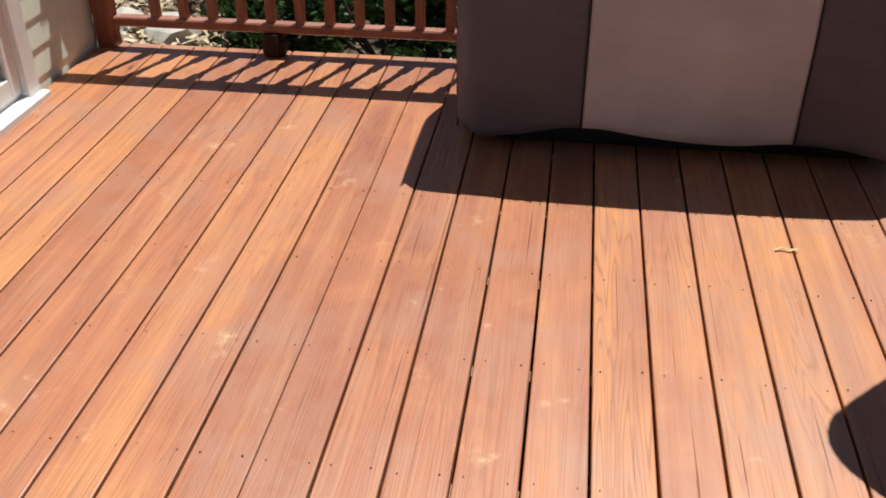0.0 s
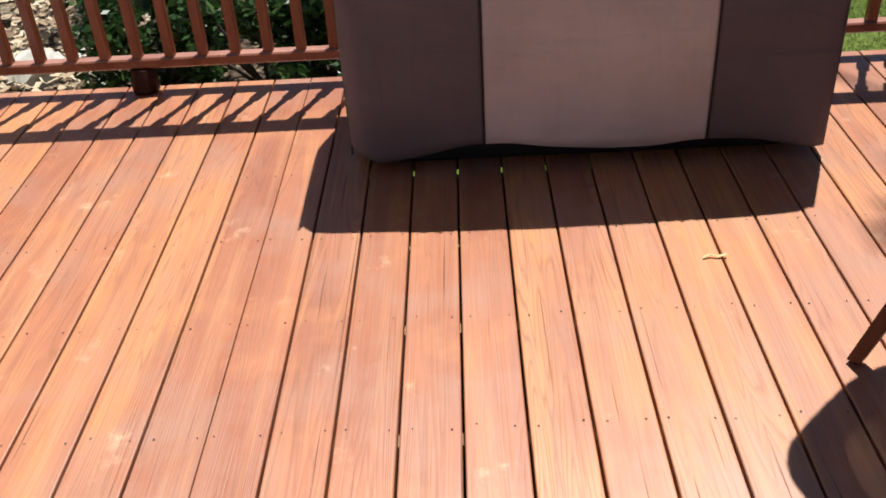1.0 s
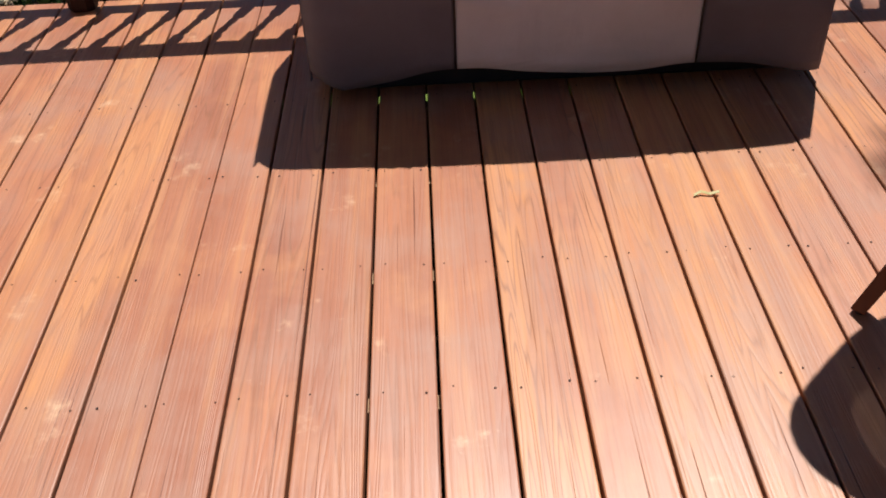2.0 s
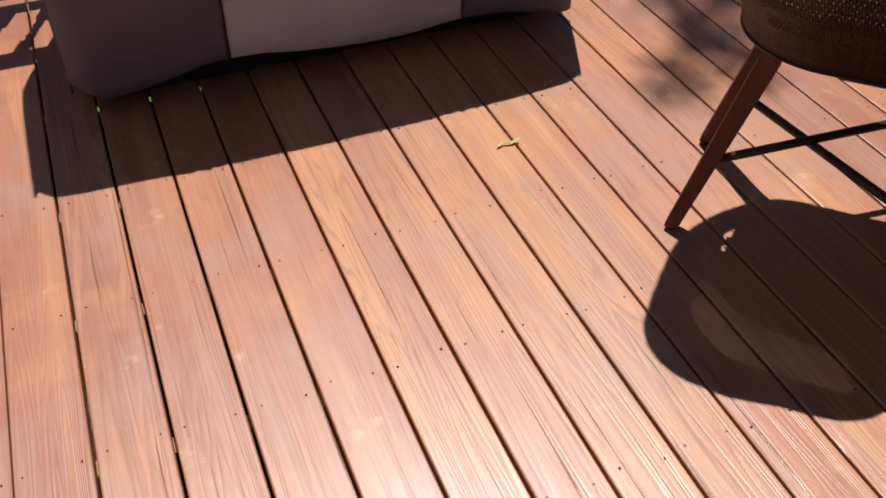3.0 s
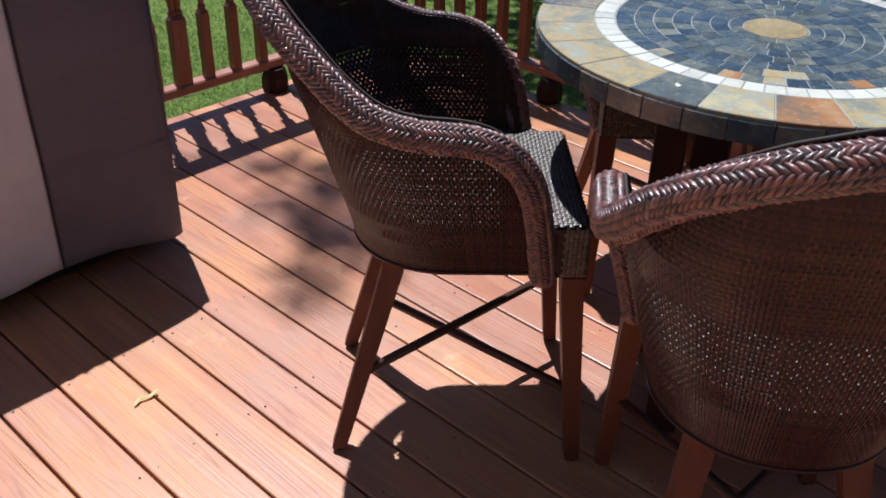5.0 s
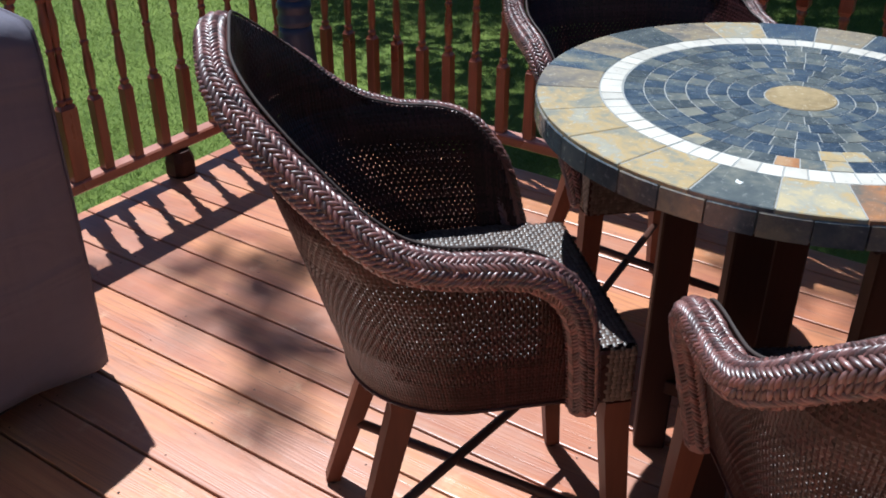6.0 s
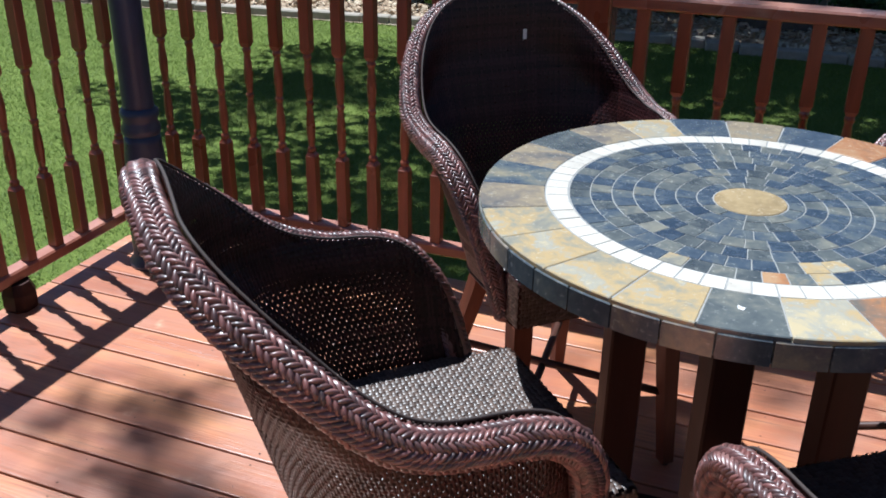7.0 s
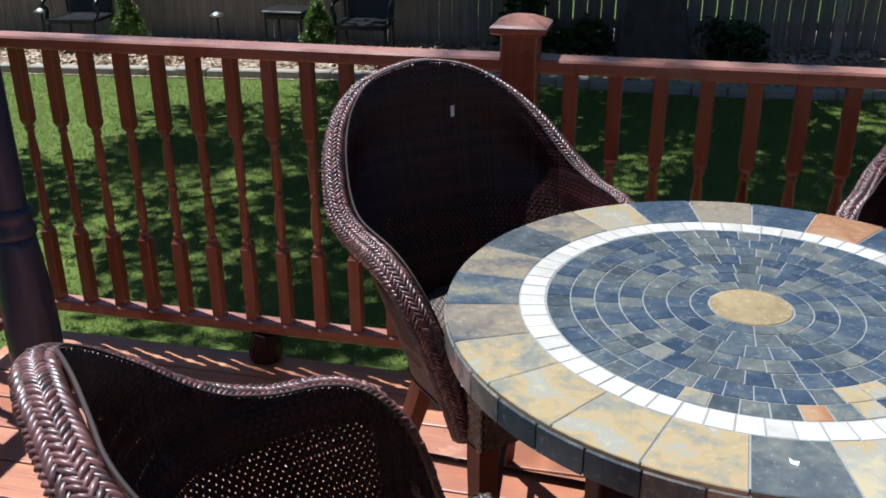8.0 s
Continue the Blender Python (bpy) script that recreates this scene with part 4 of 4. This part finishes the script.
    mark.add([(q.x - 0.006, q.y - 0.004, q.z), (q.x + 0.004, q.y - 0.007, q.z), (q.x + 0.003, q.y, q.z + 0.0006), (q.x + 0.009, q.y + 0.005, q.z), (q.x - 0.002, q.y + 0.004, q.z)], [(0, 1, 2), (2, 3, 4), (0, 2, 4)])
    part("chip_mark", mark, M_VINYL, top, "small white scuff")
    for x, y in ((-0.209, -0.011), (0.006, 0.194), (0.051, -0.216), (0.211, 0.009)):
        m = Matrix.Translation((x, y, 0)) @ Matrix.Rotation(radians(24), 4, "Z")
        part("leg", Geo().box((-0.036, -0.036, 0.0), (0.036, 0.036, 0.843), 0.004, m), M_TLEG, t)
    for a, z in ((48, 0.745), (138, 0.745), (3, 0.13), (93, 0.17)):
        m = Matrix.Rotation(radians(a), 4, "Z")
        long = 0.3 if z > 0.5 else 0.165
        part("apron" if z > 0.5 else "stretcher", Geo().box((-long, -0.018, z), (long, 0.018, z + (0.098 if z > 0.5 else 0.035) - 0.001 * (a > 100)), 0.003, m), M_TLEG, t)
    return t


mosaic_table()


# ---- garden ----
def leaf_cloud(name, centres, radii, count, size, seed, flat=0.5):
    """Many small leaves scattered in soft clumps."""
    r = np.random.default_rng(seed)
    c = np.array(centres, float)
    k = r.integers(0, len(c), count)
    d = r.normal(size=(count, 3))
    d /= np.linalg.norm(d, axis=1)[:, None]
    rad = np.array(radii, float)
    rad = rad[k] if rad.ndim == 2 else rad[k][:, None]
    p = c[k] + d * rad * (r.random(count) ** 0.45)[:, None]
    a = r.normal(size=(count, 3))
    a[:, 2] *= flat
    a /= np.linalg.norm(a, axis=1)[:, None]
    b = np.cross(a, r.normal(size=(count, 3)))
    b /= np.linalg.norm(b, axis=1)[:, None]
    s = size * (0.6 + 0.8 * r.random(count))[:, None]
    v = np.stack([p - a * s, p + b * s * 0.45, p + a * s, p - b * s * 0.45], 1).reshape(-1, 3)
    return big_mesh(name, v, np.arange(count * 4).reshape(-1, 4))


def limb_tree(label, base, trunk_h, r0, limbs, clumps, leaves, size, seed):
    t = thing("tree", label, "tree", Matrix.Translation(base))
    g = Geo()
    sides = 12
    rings = []
    rr = random.Random(seed)
    for k in range(8):
        z = trunk_h * k / 7
        rad = r0 * (1 - 0.45 * k / 7) * (1.35 if k == 0 else 1)
        rings.append([(rad * math.cos(math.tau * j / sides) * rr.uniform(0.93, 1.07), rad * math.sin(math.tau * j / sides) * rr.uniform(0.93, 1.07), z) for j in range(sides)])
    g.loft(rings)
    for a, b, r1 in limbs:
        a, b = Vector(a), Vector(b)
        mid = (a + b) / 2 + Vector((0, 0, 0.25))
        g.bar(a, mid, r1, r1 * 0.7, 8)
        g.bar(mid, b, r1 * 0.7, r1 * 0.25, 8)
    part("trunk", g, M_BARK, t)
    part("crown", leaf_cloud("crown", [c[:3] for c in clumps], [c[3] for c in clumps], leaves, size, seed), M_LEAF, t)
    return t


rt = random.Random(11)
# big tree at the fence, its shade lies on the lawn
clumps = []
for k in range(190):
    a, d = rt.uniform(0, math.tau), 3.9 * math.sqrt(rt.random())
    clumps.append((-2.9 + d * math.cos(a) * 0.66, 2.5 + d * math.sin(a) * 0.92, rt.uniform(4.2, 8.0), rt.uniform(0.3, 0.8)))
for k in range(80):
    a, d = rt.uniform(0, math.tau), 2.3 * math.sqrt(rt.random())
    clumps.append((0.6 + d * math.cos(a) * 0.8, 2.0 + d * math.sin(a), rt.uniform(4.0, 7.5), rt.uniform(0.4, 0.85)))
for k in range(110):
    clumps.append((rt.uniform(-0.3, 3.0), rt.uniform(-3.2, 4.6), rt.uniform(4.0, 7.5), rt.uniform(0.45, 0.9)))
limbs = [((0, 0, 2.8), (c[0], c[1], c[2]), 0.09) for c in clumps[::12]]
limb_tree("large tree with a dark trunk by the fence", (9.85, 1.56, GROUND), 5.2, 0.27, limbs, clumps, 90000, 0.062, 3)
# tree beyond the railing, one limb reaches over the deck
clumps = []
for k in range(44):
    a, d = rt.uniform(0, math.tau), 2.4 * math.sqrt(rt.random())
    clumps.append((d * math.cos(a), d * math.sin(a) + 0.6, rt.uniform(7.0, 11.5), rt.uniform(0.3, 0.7)))
over = [(3.42, -4.28, 11.0, 0.15), (3.64, -4.18, 11.0, 0.2), (3.73, -4.06, 11.1, 0.18), (3.74, -3.86, 11.0, 0.2), (3.9, -3.8, 11.0, 0.2), (4.06, -3.79, 11.1, 0.2), (3.93, -3.58, 11.0, 0.18), (3.1, -2.9, 10.8, 0.3), (4.85, -3.75, 11.0, 0.34), (4.75, -4.05, 11.1, 0.34), (4.82, -5.0, 11.0, 0.24), (5.05, -5.25, 11.1, 0.26), (4.8, -5.42, 11.0, 0.25), (5.0, -5.7, 11.1, 0.26), (4.75, -5.85, 11.0, 0.22)]
limb_tree("tall leafy tree with a limb over the deck", (-0.6, 10.5, GROUND), 8.4, 0.22, [((0, 0, 5.0), (c[0], c[1], c[2]), 0.07) for c in clumps[::5]] + [((0, 0, 7.2), (3.9, -3.7, 10.9), 0.06)], clumps + over, 2520, 0.055, 5)


def conifer(x, y, h, r):
    t = thing("cedar_shrub", "small bright green conical cedar shrub in the chip bed", "shrub", Matrix.Translation((x, y, GROUND + 0.06)), "cedar shrubs along the fence")
    part("trunk", Geo().bar((0, 0, -0.05), (0, 0, h * 0.6), 0.025, 0.01), M_BARK, t)
    cs, rs = [], []
    rr = random.Random(int(x * 100 + y * 7))
    for k in range(60):
        f = rr.random() ** 1.3
        rad = r * (1 - f) ** 0.75 * rr.uniform(0.5, 1.0)
        a = rr.uniform(0, math.tau)
        cs.append((rad * math.cos(a), rad * math.sin(a), 0.08 + f * h))
        rs.append(0.055)
    part("crown", leaf_cloud("crown", cs, rs, 3200, 0.022, int(x * 10 + y), 1.6), M_CEDAR, t)
    return t


def shrub(x, y, w, h, seed, label):
    t = thing("shrub", label, "shrub", Matrix.Translation((x, y, GROUND)), "")
    rr = random.Random(seed)
    g = Geo()
    cs, rs = [], []
    for k in range(26):
        a, d, z = rr.uniform(0, math.tau), w * math.sqrt(rr.random()), h * rr.uniform(0.25, 1.0)
        cs.append((d * math.cos(a), d * math.sin(a), z))
        rs.append(rr.uniform(0.08, 0.16))
        if k % 3 == 0:
            g.bar((0, 0, 0), cs[-1], 0.012, 0.004, 6)
    part("stem", g, M_BARK, t)
    part("crown", leaf_cloud("crown", cs, rs, 2600, 0.032, seed), M_SHRUB, t)
    return t


for k, (x, y, w, h) in enumerate(((-1.5, 4.55, 0.36, 0.62), (-0.95, 4.45, 0.4, 0.66), (-0.35, 4.5, 0.38, 0.62), (-1.2, 5.2, 0.5, 0.95), (-0.45, 5.25, 0.5, 0.95), (0.3, 4.6, 0.35, 0.66), (-1.9, 5.6, 0.45, 0.9), (0.35, 5.4, 0.4, 0.8))):
    shrub(x, y, w, h, 30 + k, "dark green broadleaf shrub in the planting bed")
conifer(9.2, 6.93, 0.5, 0.23)
conifer(9.22, 4.82, 0.48, 0.22)
for k, (x, y, w, h) in enumerate(((10.05, 2.85, 0.25, 0.8), (10.0, 2.3, 0.25, 0.4), (10.0, 0.75, 0.3, 0.35), (9.0, 9.6, 0.45, 0.9))):
    shrub(x, y, w, h, 60 + k, "dark green shrub against the wooden fence")


def rock(x, y, z, r, seed, flat=0.6):
    bm = bmesh.new()
    bmesh.ops.create_icosphere(bm, subdivisions=2, radius=r)
    for v in bm.verts:
        v.co *= 1 + 0.35 * noise.noise(v.co / r * 1.3 + Vector((seed * 3.7, 0, 0)))
        v.co.z *= flat
    me = bpy.data.meshes.new("rock")
    bm.to_mesh(me)
    bm.free()
    ob = part("rock", me, M_ROCK)
    ob.matrix_basis = Matrix.Translation((x, y, z + r * flat * 0.6))
    return tagged(ob, "pale weathered rock in the planting bed", "rock", "rocks in the planting bed")


rr = random.Random(21)
rock(-2.25, 4.75, GROUND, 0.17, 1)
rock(-2.62, 4.9, GROUND, 0.14, 2)
rock(-0.15, 3.98, GROUND, 0.10, 3, 0.5)
for k in range(14):
    rock(rr.uniform(-3.2, -1.9), rr.uniform(4.3, 6.2), GROUND, rr.uniform(0.04, 0.09), 10 + k)


def litter(name, x0, x1, y0, y1, z, count, size, material, label, seed):
    r = np.random.default_rng(seed)
    p = np.stack([r.uniform(x0, x1, count), r.uniform(y0, y1, count), z + r.uniform(0, 0.03, count)], 1)
    if name == "wood_chips":
        p[:, 0] += bed_line(p[:, 1])
    a = r.normal(size=(count, 3)) * [1, 1, 0.3]
    a /= np.linalg.norm(a, axis=1)[:, None]
    b = np.cross(a, r.normal(size=(count, 3)) * 0.4 + [0, 0, 1])
    b /= np.linalg.norm(b, axis=1)[:, None]
    s = size * r.uniform(0.5, 1.4, count)[:, None]
    v = np.stack([p - a * s - b * s * 0.4, p + a * s - b * s * 0.4, p + a * s + b * s * 0.4, p - a * s + b * s * 0.4], 1).reshape(-1, 3)
    ob = part(name, big_mesh(name, v, np.arange(count * 4).reshape(-1, 4)), material)
    return tagged(ob, label, "ground cover", kind="stuff")


litter("wood_chips", 0.09, 1.48, -3, 10, GROUND + 0.06, 16000, 0.03, M_CHIP, "pale scattered wood chips in the fence bed", 4)
litter("bark_litter", -3.4, -1.75, 4.0, 6.5, GROUND + 0.06, 2200, 0.03, M_CHIP, "pale bark pieces in the planting bed", 6)


def grass():
    r = np.random.default_rng(9)
    spots = [(3.0, 8.95, -2.0, 9.5, 190000), (0.8, 3.0, 3.6, 8.0, 40000)]
    out = []
    for x0, x1, y0, y1, n in spots:
        p = np.stack([r.uniform(x0, x1, n), r.uniform(y0, y1, n), np.full(n, GROUND)], 1)
        p = p[p[:, 0] < bed_line(p[:, 1]) - 0.08]
        n = len(p)
        a = r.uniform(0, math.tau, n)
        h = r.uniform(0.012, 0.032, n)
        w = np.stack([np.cos(a), np.sin(a), np.zeros(n)], 1) * r.uniform(0.002, 0.0045, n)[:, None]
        tip = p + np.stack([r.normal(0, 0.022, n), r.normal(0, 0.022, n), h], 1)
        out.append(np.stack([p - w, p + w, tip], 1).reshape(-1, 3))
    v = np.concatenate(out)
    return tagged(part("grass", big_mesh("grass", v, np.arange(len(v)).reshape(-1, 3)), M_BLADE), "short green grass blades of the lawn", "grass", kind="stuff")


grass()


def kerb():
    k = thing("kerb", "grey concrete edging stones between lawn and chip bed", "kerb", kind="structure")
    rr = random.Random(2)
    me = Geo().box((-0.06, 0.004, 0.0), (0.06, 0.296, 0.15), 0.012).mesh("edging_stone")
    y = -6.0
    while y < 14:
        ob = part("edging_stone", me, M_KERB, k)
        bend = 0.0 if y > 2.4 else -0.35 * math.sin(min(1.0, (2.4 - y) / 4.4) * math.pi)
        ob.matrix_basis = Matrix.Translation((bed_line(y) + bend + rr.uniform(-0.008, 0.008), y, GROUND - 0.07 + rr.uniform(-0.008, 0.006))) @ Matrix.Rotation(radians(6.8), 4, "Z")
        y += 0.3
    return k


kerb()


def board_fence():
    f = thing("fence", "tall weathered grey wooden board fence", "fence", kind="structure")
    me = Geo().box((-0.009, 0.0, 0.0), (0.009, 0.138, 1.83), 0.003).mesh("fence_board")
    rr = random.Random(8)
    y = -8.0
    while y < 16:
        ob = part("fence_board", me, M_FENCE, f)
        ob.matrix_basis = Matrix.Translation((bed_line(y) + 1.52 + rr.uniform(-0.004, 0.004), y, GROUND + 0.05 + rr.uniform(-0.015, 0.015))) @ Matrix.Rotation(radians(6.8), 4, "Z")
        y += 0.1395 if y > 2.6 else 0.1405 + rr.choice((0.002, 0.004, 0.008))
    g = Geo()
    for z in (0.25, 0.95, 1.6):
        a, b = bed_line(-8) + 1.535, bed_line(16) + 1.535
        g.add([(a, -8, GROUND + z), (a + 0.04, -8, GROUND + z), (b + 0.04, 16, GROUND + z), (b, 16, GROUND + z), (a, -8, GROUND + z + 0.09), (a + 0.04, -8, GROUND + z + 0.09), (b + 0.04, 16, GROUND + z + 0.09), (b, 16, GROUND + z + 0.09)],
              [(3, 2, 1, 0), (4, 5, 6, 7), (0, 1, 5, 4), (1, 2, 6, 5), (2, 3, 7, 6), (3, 0, 4, 7)])
    part("fence_rail", g, M_FENCE, f)
    return f


board_fence()
tagged(part("downpipe", Geo().box((10.32, -0.22, GROUND + 0.02), (10.40, -0.13, 2.6), 0.008), M_KERB), "pale square post standing at the fence", "post")


def swept(points, radius, sides=8):
    """A round bar along a smooth line."""
    p = [Vector(q) for q in points]
    line = []
    for k in range(len(p) - 1):
        a, b, c, d = p[max(k - 1, 0)], p[k], p[k + 1], p[min(k + 2, len(p) - 1)]
        for t in np.arange(0, 1, 0.2):
            line.append(0.5 * (2 * b + (c - a) * t + (2 * a - 5 * b + 4 * c - d) * t * t + (3 * b - a - 3 * c + d) * t ** 3))
    line.append(p[-1])
    rings = []
    for k, q in enumerate(line):
        d = (line[min(k + 1, len(line) - 1)] - line[max(k - 1, 0)]).normalized()
        u = d.cross(Vector((1, 0.02, 0.01))).normalized()
        w = d.cross(u)
        rings.append([q + radius * (math.cos(math.tau * i / sides) * u + math.sin(math.tau * i / sides) * w) for i in range(sides)])
    return Geo().loft(rings)


def garden_chair(x, y, facing):
    t = thing("garden_chair", "black cast iron garden armchair with scrolled arms", "chair", pose(x, y, GROUND + 0.06, 0, 0, facing - 90), "garden chairs along the fence")
    seat = [[(sx * w, v, z) for sx, v in ((-1, -0.22), (1, -0.22), (1, 0.25), (0.8, 0.275), (-0.8, 0.275), (-1, 0.25))] for w, z in ((0.25, 0.315), (0.265, 0.325), (0.265, 0.35), (0.25, 0.358))]
    part("seat", Geo().loft(seat), M_IRON, t)
    part("back_panel", Geo().loft([[(-w, -0.2 - d, z), (w, -0.2 - d, z), (w, -0.225 - d, z), (-w, -0.225 - d, z)] for w, d, z in ((0.215, 0.0, 0.36), (0.225, 0.04, 0.6), (0.215, 0.08, 0.78), (0.15, 0.1, 0.86), (0.05, 0.105, 0.885))]), M_IRON, t)
    part("back_frame", swept([(-0.24, -0.21, 0.36), (-0.25, -0.25, 0.6), (-0.235, -0.29, 0.79), (-0.14, -0.315, 0.88), (0, -0.32, 0.91), (0.14, -0.315, 0.88), (0.235, -0.29, 0.79), (0.25, -0.25, 0.6), (0.24, -0.21, 0.36)], 0.016), M_IRON, t, smooth=True)
    for sx in (-1, 1):
        part("armrest", swept([(0.25 * sx, -0.25, 0.55), (0.275 * sx, -0.08, 0.565), (0.285 * sx, 0.1, 0.555), (0.285 * sx, 0.2, 0.52), (0.28 * sx, 0.215, 0.47), (0.275 * sx, 0.175, 0.455), (0.27 * sx, 0.17, 0.41), (0.26 * sx, 0.22, 0.35)], 0.022), M_IRON, t, smooth=True)
        for v, o in ((-0.2, -0.05), (0.22, 0.03)):
            part("leg", Geo().bar((0.24 * sx, v, 0.32), (0.25 * sx, v + o, -0.02), 0.018, 0.013), M_IRON, t)
    return t


garden_chair(9.15, 7.42, 187)
garden_chair(9.42, 4.40, 187)


def side_table(x, y):
    t = thing("side_table", "small dark metal side table by the fence", "table", Matrix.Translation((x, y, GROUND + 0.06)))
    part("tabletop", Geo().box((-0.2, -0.22, 0.43), (0.2, 0.22, 0.455), 0.01), M_IRON, t)
    for sx in (-1, 1):
        for sy in (-1, 1):
            part("leg", Geo().bar((0.17 * sx, 0.19 * sy, 0.43), (0.17 * sx, 0.19 * sy, -0.02), 0.013), M_IRON, t)
    part("rail", Geo().box((-0.175, -0.195, 0.37), (0.175, 0.195, 0.41)), M_IRON, t)
    return t


side_table(9.45, 5.22)


def path_light(x, y):
    t = thing("path_light", "small steel path light on a stake", "light", Matrix.Translation((x, y, GROUND + 0.06)), "path lights in the bed")
    part("stake", Geo().bar((0, 0, -0.05), (0, 0, 0.36), 0.012), M_IRON, t)
    part("cap", Geo().lathe([(0.03, 0.36), (0.075, 0.37), (0.07, 0.385), (0.02, 0.41)], 16), M_LAMPMETAL, t, smooth=True)
    return t


path_light(9.35, 5.97)
path_light(9.2, 7.92)

# fallen leaf on the deck
leaf = Geo()
pts = [(-0.032, -0.004, 0.004), (-0.012, 0.004, 0.008), (0.008, -0.003, 0.005), (0.034, 0.001, 0.008)]
for (ax, ay, az), (bx, by, bz) in zip(pts[:-1], pts[1:]):
    leaf.add([(ax, ay - 0.004, az), (ax, ay + 0.004, az + 0.002), (bx, by + 0.004, bz + 0.002), (bx, by - 0.004, bz)], [(0, 1, 2, 3)])
ob = part("fallen_leaf", leaf, M_DRYLEAF)
ob.matrix_basis = Matrix.Translation((0.70, 2.172, 0))
s_ = ob.modifiers.new("thick", "SOLIDIFY")
s_.thickness = 0.0012
tagged(ob, "curled yellow fallen leaf on the deck", "leaf")


# ---- deck ----
def deck():
    d = thing("floor", "red-brown stained wooden deck of long planks", "floor", kind="structure")
    y0 = -3.1
    rows = [1.557 + 0.4 * k for k in range(-11, 6)]
    j = Geo()
    jm = j.box((X_WALL + 0.02, -0.019, -0.22), (X_EDGE - 0.04, 0.019, -0.039)).mesh("joist")
    for y in rows:
        ob = part("joist", jm, M_JOIST, d)
        ob.matrix_basis = Matrix.Translation((0, y, 0))
    rim = Geo()
    rim.box((X_WALL + 0.02, Y_EDGE - 0.05, -0.24), (X_EDGE - 0.01, Y_EDGE - 0.012, -0.0395))
    rim.box((X_EDGE - 0.05, y0, -0.24), (X_EDGE - 0.012, Y_EDGE - 0.052, -0.0395))
    part("rim_joist", rim, M_RAILX, d)
    screws = Geo()
    rr = random.Random(3)
    ks = list(range(-15, 21))
    cut = {}
    for k in ks:
        at = lambda i: i * PITCH if i >= -4 else -4 * PITCH + (i + 4) * 0.1475
        a, b = at(k) + 0.0034, at(k + 1) - 0.0034
        if k == -4:
            a = k * PITCH + 0.0012
        if k == -5:
            b = at(k + 1) - 0.0012
        a, b = max(a, X_WALL + 0.012), min(b, X_EDGE)
        if b - a < 0.03:
            continue
        w = round(b - a, 4)
        if w not in cut:
            c = 0.0035
            sec = [(0, -0.036), (w, -0.036), (w, -c), (w - c * 0.3, -c * 0.3), (w - c, 0), (c, 0), (c * 0.3, -c * 0.3), (0, -c)]
            cut[w] = Geo().loft([[(x, 0, z) for x, z in reversed(sec)], [(x, Y_EDGE - y0, z) for x, z in reversed(sec)]]).mesh("plank")
        ob = part("plank", cut[w], M_DECK, d)
        ob.matrix_basis = Matrix.Translation((a, y0, rr.uniform(-0.0012, 0.0)))
        for y in rows:
            for x in (a + 0.022, b - 0.022):
                xx, yy = x + rr.uniform(-0.006, 0.006), y + rr.uniform(-0.008, 0.008)
                r_ = rr.uniform(0.0018, 0.0032)
                screws.add([(xx + r_ * math.cos(t), yy + r_ * math.sin(t), 0.0006) for t in np.arange(6) * math.tau / 6] + [(xx, yy, -0.0008)], [(i, (i + 1) % 6, 6) for i in range(6)])
    part("screw_heads", screws, M_STEEL, d, "small dark screw heads", kind="stuff")
    return d


deck()
